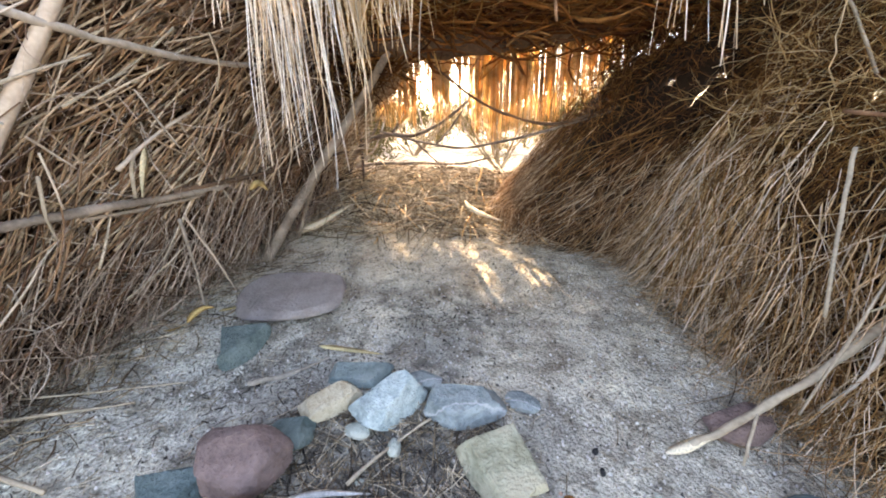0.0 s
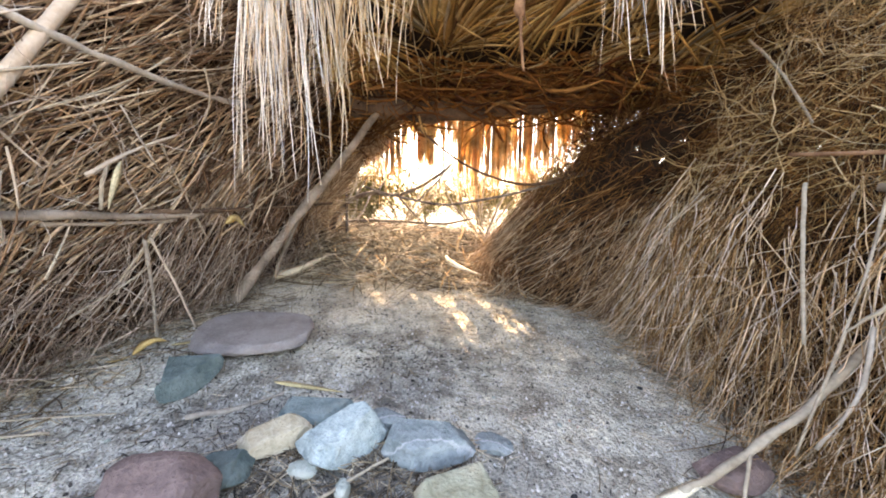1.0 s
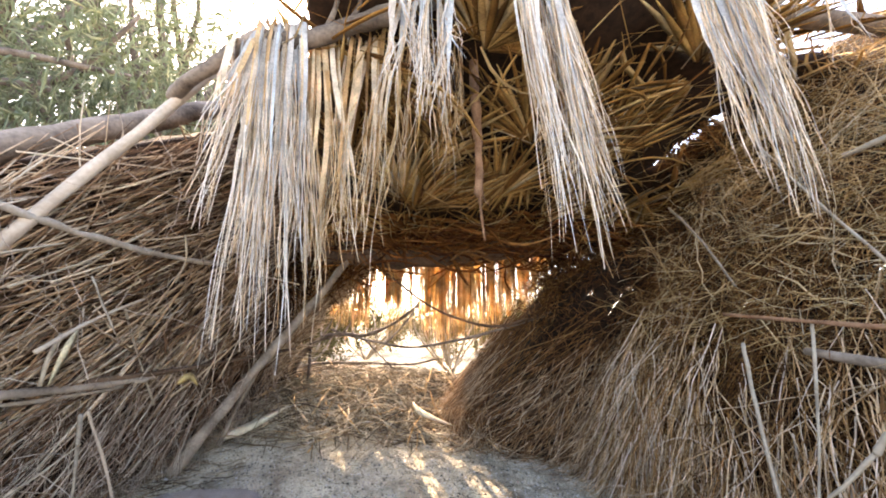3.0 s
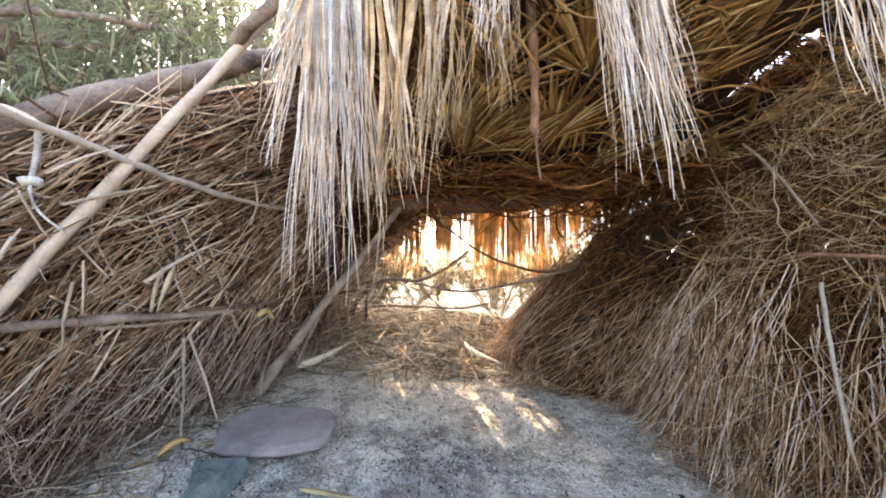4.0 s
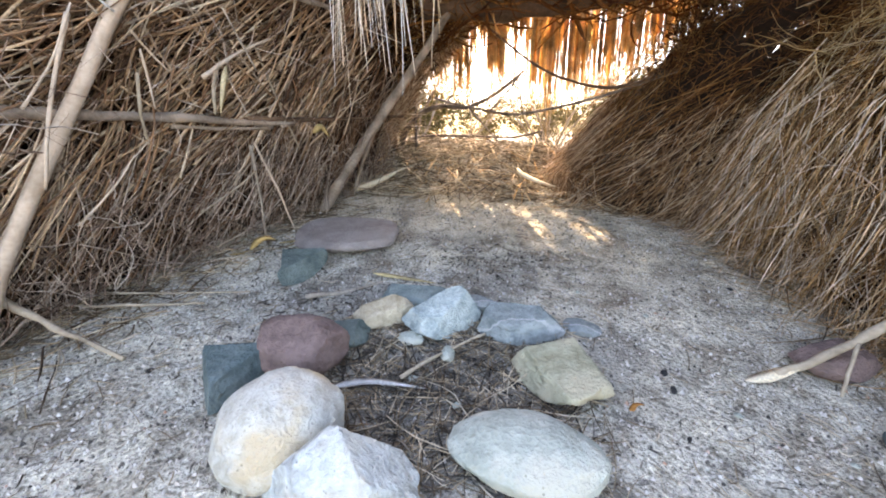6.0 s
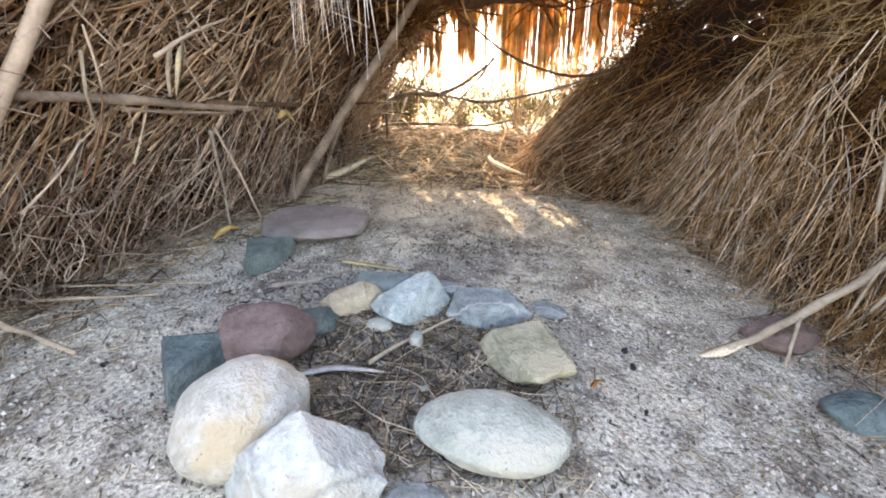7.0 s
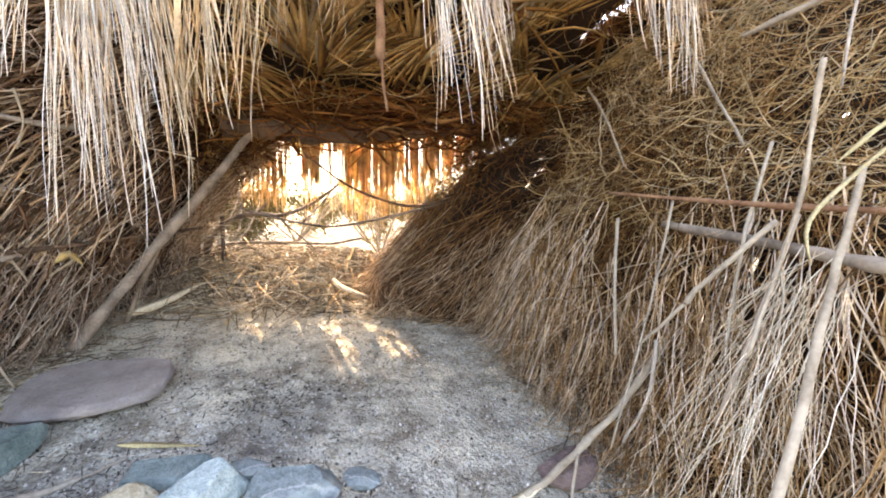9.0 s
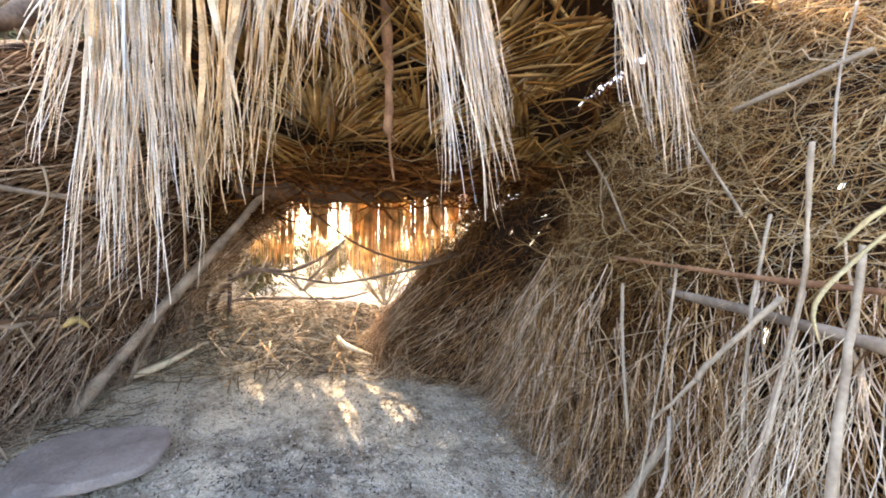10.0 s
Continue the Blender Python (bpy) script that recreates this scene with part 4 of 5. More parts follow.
# ---- fringe of dead palm leaves along the front eave ----
def leaf_strip(g, top, bottom, width, mat, frays, depth, taper=None, sway=0.030, split=0.5, tip=None):
    """One strip of a palm leaf: a flat folded blade above, frayed into curling threads below."""
    top, bottom = np.array(top), np.array(bottom)
    k = 12
    u = np.linspace(0, 1, k)
    ln = top[2] - bottom[2]
    P = top + (bottom - top) * (np.maximum(0, u - 0.1) / 0.9)[:, None]
    P += np.array((0, 0.14, 0.03)) * (np.maximum(0, 0.12 - u) / 0.12)[:, None] ** 1.5
    P += np.stack([np.sin(u * g.uniform(2, 7) + g.uniform(0, 6)) * sway, np.sin(u * g.uniform(2, 6) + g.uniform(0, 6)) * depth, 0 * u], -1) * (u[:, None] ** 0.8)
    tw = g.normal(0, 0.15 if taper else 0.65)
    face = (math.sin(tw), -math.cos(tw), 0.1)
    if taper:
        W = width * np.interp(u, [0, 0.1, 0.45, 0.60, 0.75, 1], [0.8, 1.0, *taper, 0.06])
    else:
        W = width * np.interp(u, [0, 0.1, split * 0.7, split, min(split + 0.12, 0.96), 1], [0.7, 1.0, 1.0, 0.72, 0.18, 0.06])
    V1, F1 = tubes(P[None], W[None], sides=4, flat=0.10, facing=face)
    paths, radii = [], []
    for j in range(frays):
        s = split * g.uniform(0.75, 1.08) if not taper else g.uniform(0.3, 0.62)
        side = (j + 0.5) / frays * 2 - 1 if frays > 1 else 0.0
        start = np.array([np.interp(s, u, P[:, c]) for c in range(3)]) + np.array((math.cos(tw), math.sin(tw), 0)) * side * width * 0.8
        v = np.linspace(0, 1, k)
        end = bottom + np.array((side * width * 0.7 + g.normal(0, 0.014), g.normal(0, 0.02), g.normal(0.04, 0.10) * ln))
        T = start + (end - start) * v[:, None]
        curl = 0.014 if taper is None else 0.006
        T += np.stack([np.sin(v * g.uniform(3, 9) + g.uniform(0, 6)) * curl * g.uniform(0.3, 1.4), np.sin(v * g.uniform(3, 9)) * 0.012, 0 * v], -1) * v[:, None] ** 0.7
        paths.append(T)
        radii.append(np.linspace(min(width * 0.34, 0.0040), 0.0011, k) * g.uniform(0.7, 1.2))
    V2, F2 = tubes(np.array(paths), np.array(radii), sides=4, flat=0.3, facing=face)
    me = mesh_from("leaf_strip", np.concatenate([V1, V2]), np.concatenate([F1, F2 + len(V1)]), mat)
    me.polygons.foreach_set("use_smooth", np.repeat([False, True], [len(F1), len(F2)]))
    if tip:
        me.materials.append(tip)
        me.polygons.foreach_set("material_index", np.repeat([0, 1], [len(F1), len(F2)]).astype(np.int32))
    return me


def frond(tops, y, envelope, count, mats, label, seed, lean=0.0, width=0.0105, frays=5, gather=0.8, split=0.5, tip=None):
    """tops: (x, z) points of the eave line; envelope: (x, z) of the strips' lower ends, both by x at the eave."""
    g = np.random.default_rng(seed)
    e = empty("palm_frond", (tops[0][0], y, tops[0][1]), label, "palm leaf", "palm leaves along the eave")
    xs, zs = [p[0] for p in tops], [p[1] for p in tops]
    locks = max(2, count // 5)
    mid = (xs[0] + xs[-1]) / 2
    centre = xs[0] + (xs[-1] - xs[0]) * (np.arange(locks) + g.uniform(0.2, 0.8, locks)) / locks
    reach = np.where(g.random(locks) < 0.75, g.uniform(0.84, 1.04, locks), g.uniform(0.55, 0.85, locks))
    drift = g.normal(0, 0.035, locks)
    for i in range(count):
        x = xs[0] + (xs[-1] - xs[0]) * (i + g.uniform(0.1, 0.9)) / count
        q = int(np.argmin(np.abs(centre - x)))
        zt = float(np.interp(x, xs, zs)) + g.normal(0, 0.024)
        zb = float(np.interp(centre[q], [p[0] for p in envelope], [p[1] for p in envelope]))
        zb = zt - (zt - zb) * reach[q] * (g.uniform(0.82, 1.03) if g.random() < 0.75 else g.uniform(0.5, 0.85))
        yy = y + g.normal(0, 0.025)
        bx = centre[q] + (x - centre[q]) * 0.3 + drift[q] + lean * (zt - zb) + g.normal(0, 0.018)
        child("leaf_strip", leaf_strip(g, (mid + (x - mid) * gather, yy, zt), (bx, yy + g.normal(-0.01, 0.03), zb), width * (0.35 + 1.1 * g.random() ** 1.5), mats[int(g.integers(len(mats)))], frays if g.random() < 0.7 else 2, 0.012, split=split * g.uniform(0.55, 1.15), tip=tip or PALM_TIP), e)
    return e


frond([(-0.66, 2.05), (-0.58, 2.11), (-0.48, 2.14)], 1.19, [(-0.66, 1.50), (-0.60, 1.28), (-0.54, 1.10), (-0.48, 0.98)], 22, [PALM_GREY, PALM_GREY, PALM_TAN], "frayed blue-grey palm leaf drooping at the eave's end", 8, lean=0.06, gather=0.9, width=0.0110, frays=4, split=0.5)
frond([(-0.60, 2.10), (-0.50, 2.14), (-0.36, 2.16)], 1.18, [(-0.60, 1.02), (-0.54, 0.86), (-0.46, 0.76), (-0.36, 1.04)], 32, [PALM_GREY, PALM_TAN, PALM_GREY], "long frayed grey and tan palm leaf", 1, lean=0.03, gather=0.7, width=0.0115, frays=4, split=0.48)
frond([(-0.44, 2.10), (-0.10, 2.24)], 1.26, [(-0.44, 1.10), (-0.36, 1.14), (-0.25, 1.24), (-0.16, 1.34), (-0.1, 1.40)], 30, [PALM_TAN], "tan palm leaf with frayed hanging strips", 2, lean=0.03, width=0.0115, frays=3, gather=1.0, split=0.66, tip=PALM_TAN)
frond([(-0.14, 2.24), (0.26, 2.40)], 1.27, [(-0.14, 1.34), (0.0, 1.40), (0.10, 1.50), (0.26, 1.6)], 22, [PALM_TAN, PALM_DARK], "thin tan palm leaf hanging behind the others", 3, lean=-0.02, width=0.008, frays=3, split=0.65, tip=PALM_TAN)
frond([(-0.09, 2.26), (0.15, 2.28)], 0.97, [(-0.09, 1.68), (0.03, 1.62), (0.15, 1.68)], 30, [PALM_GREY], "short stiff pale grey palm leaf", 4, lean=0.02, width=0.0085, frays=3, split=0.65, gather=1.0)
frond([(0.27, 2.28), (0.50, 2.30)], 0.88, [(0.27, 1.46), (0.33, 1.25), (0.42, 1.31), (0.50, 1.18)], 38, [PALM_GREY], "long pale grey palm leaf with thread-like tips", 5, lean=0.17, frays=4, width=0.0105, split=0.42)
frond([(0.78, 2.22), (1.03, 2.26)], 0.72, [(0.78, 1.43), (0.90, 1.27), (1.03, 1.38)], 42, [PALM_GREY], "pale grey palm leaf hanging beside the straw wall", 6, lean=0.16, frays=4, width=0.0105, split=0.45)
frond([(1.25, 2.24), (1.55, 2.26)], 0.78, [(1.25, 1.98), (1.55, 1.95)], 8, [PALM_GREY, PALM_TAN], "ragged end of a pale palm leaf", 7, lean=0.12, width=0.007)


# ---- far curtain and far opening ----
def curtain():
    g = np.random.default_rng(31)
    e = empty("palm_curtain", (0.4, 3.1, 1.55), "golden palm strips hanging in the far opening, lit from behind", "palm leaf")
    def window(x):
        return -0.19 < x < -0.06 or 0.07 < x < 0.25
    for i in range(240):
        x = -0.78 + i * 0.0094 + g.normal(0, 0.002)
        dense = -0.06 < x < 0.07 or 0.25 < x < 0.44
        if g.random() < (0.0 if dense else 0.02 if x < -0.2 else 0.05):
            continue
        zt = 1.77 + 0.12 * max(0, x - 0.3)
        low = np.interp(x, [-0.76, -0.46, -0.2, 0.0, 0.3, 0.6, 0.9, 1.45], [1.24, 1.10, 1.02, 1.06, 0.96, 0.98, 1.06, 1.34])
        zb = zt - (zt - low) * (g.uniform(0.85, 1.06) if g.random() < 0.85 or x < -0.2 else g.uniform(0.72, 0.9))
        if window(x):
            zb = 1.46 + g.uniform(-0.05, 0.04) if g.random() < 0.72 else 1.22 + g.normal(0, 0.08)
        y = (3.155 if i % 2 else 3.185) + g.normal(0, 0.004)
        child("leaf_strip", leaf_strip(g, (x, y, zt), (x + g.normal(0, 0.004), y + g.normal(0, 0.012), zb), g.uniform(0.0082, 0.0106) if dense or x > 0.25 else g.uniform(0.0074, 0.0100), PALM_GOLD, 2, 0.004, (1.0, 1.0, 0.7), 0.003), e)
    return e


curtain()
g = np.random.default_rng(41)
corner = tagged(new("wall_north", sheet("wall_north", lambda y, z: -0.62 + 0.0 * z, np.array((0.2, -0.98, 0)), 2.98, 3.1, lambda y: 1.2, 0.03, 0.04, CORE_SHADE, seed=9)), "thatch at the far end of the shelter", "wall", kind="structure")
n = 1300
f, h = g.uniform(0, 1, n) ** 0.8, g.uniform(0, 1, n)
z = 0.62 + 0.98 * f
edge = -0.92 + 0.80 * np.clip((z - 0.70) / 0.85, 0, 1) ** 1.1
xx = (left_x(np.full(n, 2.9), z) - 0.08) + (edge - left_x(np.full(n, 2.9), z) + 0.08) * h
root = np.stack([xx, 2.88 + g.normal(0, 0.07, n), z], -1)
way = np.stack([g.normal(0.5, 0.35, n), g.normal(0, 0.2, n), g.normal(0.55, 0.35, n)], -1)
child("thatch", strands_mesh("thatch", stem_paths(g, n, root - way * 0.12, way, g.uniform(0.15, 0.36, n), 0.06, k=4), g.uniform(0.0015, 0.0042, n)[:, None] * np.linspace(1, 0.5, 4)[None], REED, sides=3), corner, "packed brown stems", "stuff")

# dark brush added to keep daylight from leaking in under the roof
n = 900
x = g.uniform(-1.0, -0.22, n)
root = np.stack([x, 2.72 + g.normal(0, 0.10, n), np.maximum(1.30 + 0.35 * (x + 0.55), 1.12) + 0.45 * g.random(n)], -1)
way = g.normal(0, 1, (n, 3)) * np.array((1, 0.5, 0.8))
child("twig_tangle", strands_mesh("twig_tangle", stem_paths(g, n, root - way * 0.06, way, g.uniform(0.10, 0.32, n), 0.2, k=5), g.uniform(0.002, 0.0075, n)[:, None] * np.linspace(1, 0.5, 5)[None], BRUSH_SHADE, sides=3, facing=(0.3, 1, 0.2)), corner, "dark brush added to stop a light leak under the roof's corner", "stuff")

stick("leaning_pole", [(-1.07, 2.10, 0.34), (-0.86, 2.24, 0.70), (-0.62, 2.38, 1.05), (-0.36, 2.54, 1.45), (-0.20, 2.66, 1.74)], 0.033, 0.020, POLE, "brown forked pole leaning from the floor to the roof log", "pole", k=20,
      twigs=[([(-0.96, 2.36, 0.40), (-0.86, 2.36, 0.66), (-0.74, 2.34, 0.88)], 0.016, 0.011)])
stick("drooping_branch", [(-0.08, 2.72, 1.46), (0.20, 2.72, 1.25), (0.44, 2.70, 1.13), (0.73, 2.65, 1.065), (1.05, 2.58, 1.14), (1.45, 2.50, 1.26)], 0.007, 0.013, BARK_DARK, "thin dark branch sagging across the far opening", "branch", k=22)
stick("crossing_branch", [(-0.45, 2.82, 1.04), (-0.33, 2.80, 1.0), (0.0, 2.78, 0.93), (0.20, 2.75, 0.918), (0.65, 2.70, 1.007), (1.05, 2.60, 1.13), (1.3, 2.55, 1.2)], 0.007, 0.011, BARK, "thin crooked branch crossing the far opening", "branch", k=22,
      twigs=[([(-0.05, 2.78, 0.94), (0.10, 2.85, 1.1), (0.22, 3.0, 1.28)], 0.008, 0.004), ([(-0.2, 2.79, 0.97), (-0.1, 2.9, 0.86), (0.02, 3.0, 0.74)], 0.007, 0.004)])
stick("arched_branch", [(-0.75, 3.10, 0.70), (-0.71, 3.10, 0.83), (-0.577, 3.12, 0.96), (-0.40, 3.14, 1.0), (-0.229, 3.15, 0.99), (0.0, 3.16, 1.08), (0.22, 3.18, 1.25)], 0.024, 0.012, BARK, "arched branch at the side of the far opening", "branch", k=20,
      twigs=[([(-0.40, 3.14, 1.0), (-0.30, 3.2, 1.15), (-0.22, 3.25, 1.35)], 0.010, 0.005), ([(-0.57, 3.12, 0.96), (-0.5, 3.2, 1.1), (-0.42, 3.2, 1.25)], 0.010, 0.005)])
stick("low_branch", [(-0.70, 3.18, 0.74), (-0.56, 3.18, 0.775), (-0.2, 3.2, 0.77), (0.14, 3.2, 0.755), (0.40, 3.2, 0.80)], 0.013, 0.008, BARK, "low branch lying on the bank of litter", "branch", k=18)


# ---- bank of litter at the back ----
def litter(name, label, n, x0, x1, y0, y1, len0, len1, r0, r1, mat, seed, lift=0.012, flat=1.0, density=None):
    g = np.random.default_rng(seed)
    x, y = g.uniform(x0, x1, n * 2), g.uniform(y0, y1, n * 2)
    if density is not None:
        keep = g.uniform(0, 1, n * 2) < density(x, y)
        x, y = x[keep], y[keep]
    x, y = x[:n], y[:n]
    n = len(x)
    a = g.uniform(0, 2 * math.pi, n)
    ln = g.uniform(len0, len1, n)
    u = np.linspace(-0.5, 0.5, 5)
    bend = g.normal(0, 0.06, n)
    px = x[:, None] + np.cos(a)[:, None] * u * ln[:, None] - np.sin(a)[:, None] * bend[:, None] * ln[:, None] * (1 - 4 * u ** 2)
    py = y[:, None] + np.sin(a)[:, None] * u * ln[:, None] + np.cos(a)[:, None] * bend[:, None] * ln[:, None] * (1 - 4 * u ** 2)
    pz = np.zeros_like(px)
    for i in range(n):
        for j in range(5):
            pz[i, j] = lz(px[i, j], py[i, j])
    pz += 0.003 + np.abs(g.normal(0, lift, n))[:, None] * (1 + g.uniform(-1, 1, n)[:, None] * u * 1.6)
    R = g.uniform(r0, r1, n)[:, None] * np.array((0.7, 1, 1, 0.9, 0.5))[None]
    ob = new(name, strands_mesh(name, np.stack([px, py, pz], -1), R, mat, sides=4, flat=flat, facing=(0.1, 0.1, 1)))
    return tagged(ob, label, "litter", kind="stuff")


litter("straw_litter", "bank of fallen straw and twigs under the far opening", 1700, -1.0, 0.9, 2.2, 3.5, 0.12, 0.50, 0.0014, 0.0050, LITTER, 51, lift=0.022,
       density=lambda x, y: np.clip((y - 2.30) / 0.25, 0, 1))
g = np.random.default_rng(62)
n = 330
x, y = g.uniform(-1.0, 0.75, n), 2.36 + 0.85 * g.random(n)
root = np.stack([x, y, land(x, y) + 0.01], -1)
way = np.stack([g.normal(0, 1, n), g.normal(0, 0.6, n), g.uniform(0.1, 0.6, n)], -1)
P = kinked(g, stem_paths(g, n, root, way, g.uniform(0.2, 0.55, n), 0.10, k=8, sag=0.35), 0.008)
P[:, :, 2] = np.maximum(P[:, :, 2], land(P[:, :, 0], P[:, :, 1]) + 0.006)
tagged(new("straw_litter", strands_mesh("straw_litter", P, (0.0012 + 0.0032 * g.random(n) ** 2)[:, None] * np.linspace(1, 0.5, 8)[None], LITTER, sides=4)), "long straws arching over the litter bank", "litter", kind="stuff")
litter("palm_litter", "pale flat palm strips lying on the litter bank", 130, -1.0, 0.75, 2.25, 3.3, 0.12, 0.40, 0.004, 0.010, PALM_TAN, 58, lift=0.04, flat=0.2,
       density=lambda x, y: np.clip((y - 2.28) / 0.25, 0, 1))
litter("straw_litter", "straw and bark crumbs fallen along the reed wall", 1300, -1.6, -0.6, 0.2, 2.2, 0.04, 0.24, 0.0008, 0.0030, LITTER, 52, lift=0.005,
       density=lambda x, y: np.clip((left_x(y, 0.25) + 0.36 - x) / 0.3, 0, 1))
litter("straw_litter", "straw fallen along the straw wall", 600, 0.45, 1.3, 0.1, 2.4, 0.04, 0.25, 0.0006, 0.002, LITTER, 53, lift=0.006,
       density=lambda x, y: np.clip((x - right_x(y, 0.2) + 0.26) / 0.2, 0, 1))
litter("straw_litter", "dry grass and twigs in the fire ring", 850, -0.62, 0.15, 0.45, 1.06, 0.03, 0.20, 0.0006, 0.0021, LITTER, 54, lift=0.008)
litter("dead_twigs", "dark broken twigs and bark crumbs in the ash", 700, -0.62, 0.12, 0.48, 1.02, 0.015, 0.12, 0.0010, 0.0034, DARK_TWIG, 56, lift=0.006)
litter("dead_twigs", "dark crumbs and twigs of an old fire", 560, -0.5, 0.3, 1.2, 1.85, 0.005, 0.026, 0.0010, 0.0036, DARK_TWIG, 59, lift=0.004,
       density=lambda x, y: np.exp(-(((x + 0.08) / 0.17) ** 2 + ((y - 1.52) / 0.15) ** 2)))
litter("dead_twigs", "dark bark crumbs and twigs behind the ring", 380, -1.2, -0.1, 0.9, 1.5, 0.006, 0.05, 0.0009, 0.0030, DARK_TWIG, 60, lift=0.005,
       density=lambda x, y: np.exp(-(((x + 0.68) / 0.28) ** 2 + ((y - 1.14) / 0.14) ** 2)))
litter("dead_twigs", "dark bark crumbs scattered on the sand", 650, -1.3, 0.9, 0.1, 2.2, 0.005, 0.035, 0.0009, 0.0026, DARK_TWIG, 57, lift=0.002)
litter("straw_litter", "scattered straw crumbs on the sand", 1700, -1.3, 1.1, 0.0, 2.3, 0.012, 0.09, 0.0005, 0.0016, LITTER, 55, lift=0.002)


def grit():
    g = np.random.default_rng(61)
    ico = [(0, 0, 1), (0.94, 0, -0.3), (0.29, 0.89, -0.4), (-0.76, 0.55, -0.3), (-0.76, -0.55, -0.4), (0.29, -0.89, -0.3)]
    tri = [(0, 1, 2), (0, 2, 3), (0, 3, 4), (0, 4, 5), (0, 5, 1)]
    n = 60000
    x, y = g.uniform(-1.6, 1.25, n), 2.6 * g.random(n) ** 1.35
    s = 0.0014 + 0.0070 * g.random(n) ** 5
    V = np.array(ico)[None] * g.uniform(0.6, 1.3, (n, 6, 3)) * s[:, None, None]
    z = np.array([lz(a, b) for a, b in zip(x, y)])
    V += np.stack([x, y, z + 0.0004], -1)[:, None, :]
    F = (np.arange(n) * 6)[:, None, None] + np.array(tri)[None]
    tagged(new("grit", mesh_from("grit", V.reshape(-1, 3), F.reshape(-1, 3), GRAVEL, smooth=False)), "coarse grit and tiny pebbles on the sand", "gravel", kind="stuff")


grit()


# ---- stones ----
def stone(name, label, mat, x, y, size, seed, cuts=0, lump=0.12, turn=0.0, sink=0.12, tilt=(0, 0), group="stones of the fire ring", square=2.0, faces=()):
    g = np.random.default_rng(seed)
    bm = bmesh.new()
    bmesh.ops.create_icosphere(bm, subdivisions=5 if size[0] > 0.12 else 4, radius=1.0)
    planes = []
    for i in range(cuts):
        d = Vector((g.normal(), g.normal(), g.normal() * 0.7)).normalized()
        planes.append((d, g.uniform(0.55, 0.82)))
    for az, el, c in faces:
        az, el = radians(az), radians(el)
        planes.append((Vector((math.cos(az) * math.cos(el), math.sin(az) * math.cos(el), math.sin(el))), c))
    for v in bm.verts:
        p = v.co.copy()
        q = (abs(p.x) ** square + abs(p.y) ** square + abs(p.z) ** 2.0) ** (1 / square) if square != 2.0 else 1.0
        p = p / q
        p *= 1 + lump * noise.noise(p * 1.1 + Vector((seed, 0, 0))) + lump * 0.35 * noise.noise(p * 2.7 + Vector((0, seed, 0)))
        for d, c in planes:
            over = p.dot(d) - c
            if over > 0:
                p -= d * over * 0.97
        r = 0.034 if faces else 0.05 if cuts > 6 else 0.03
        p *= 1 + r * noise.noise(p * 3.6 + Vector((0, 0, seed))) + r * 0.55 * noise.noise(p * 8 + Vector((seed, 0, seed))) + r * 0.35 * noise.noise(p * 19) - r * 0.5 * max(0.0, noise.noise(p * 2.3 + Vector((seed, seed, 0)))) - r * 0.25 * abs(noise.noise(p * 5.5 + Vector((seed, 3, 0))))
        v.co = p
    lo = Vector([min(v.co[i] for v in bm.verts) for i in range(3)])
    hi = Vector([max(v.co[i] for v in bm.verts) for i in range(3)])
    for v in bm.verts:
        v.co = Vector([((v.co[i] - lo[i]) / (hi[i] - lo[i]) - 0.5) * size[i] for i in range(3)])
    for f in bm.faces:
        f.smooth = True
    me = bpy.data.meshes.new(name)
    bm.to_mesh(me)
    bm.free()
    me.materials.append(mat)
    ob = new(name, me)
    ob.matrix_world = pose(x, y, lz(x, y) + size[2] * (0.5 - sink), 6 + tilt[0], 2 + tilt[1], turn)
    return tagged(ob, label, "stone", group)


stone("flat_stone", "large flat mauve slab of stone on the sand", S_MAUVE, -0.775, 1.665, (0.50, 0.43, 0.065), 1, lump=0.10, turn=8, square=2.7, sink=0.05, group="", faces=((90, 89, 0.45),))
stone("stone", "dark green slate wedge beside the flat slab", S_GREEN, -0.872, 1.295, (0.20, 0.215, 0.10), 33, lump=0.10, turn=0, tilt=(4, 0), group="", faces=((98, 8, 0.42), (207, 4, 0.40), (318, 10, 0.40), (268, 80, 0.36)))
stone("stone", "ochre rounded stone on the sand", S_OCHRE, -0.46, 1.045, (0.215, 0.125, 0.09), 3, lump=0.18, turn=22, faces=((255, 66, 0.52), (292, 6, 0.50), (118, 18, 0.58), (190, 20, 0.78)))
stone("stone", "blue-white broken rock with sharp faces", S_BLUEWHITE, -0.262, 1.04, (0.275, 0.215, 0.145), 4, lump=0.14, turn=4, faces=((142, 24, 0.40), (318, 10, 0.40), (236, 60, 0.44), (98, 20, 0.56), (30, 18, 0.70), (212, 12, 0.72), (270, 20, 0.66)))
stone("stone", "thin green-grey stone lying flat", S_SAGE, -0.38, 1.175, (0.24, 0.12, 0.042), 5, lump=0.08, turn=-4, faces=((268, 80, 0.40), (93, 8, 0.50), (182, 10, 0.66), (262, 10, 0.54), (335, 10, 0.66)))
stone("stone", "blue-grey stone with pale veins", S_GREY, 0.0, 1.025, (0.285, 0.175, 0.10), 6, lump=0.12, turn=-8, faces=((262, 66, 0.46), (92, 18, 0.50), (176, 6, 0.66), (300, 10, 0.52), (236, 8, 0.62), (20, 20, 0.7)))
stone("stone", "small grey flat stone", S_GREY, 0.205, 1.055, (0.13, 0.08, 0.03), 7, cuts=4, turn=-30)
stone("stone", "small grey stone tucked behind the others", S_GREY, -0.145, 1.14, (0.14, 0.10, 0.06), 27, cuts=4, turn=10)
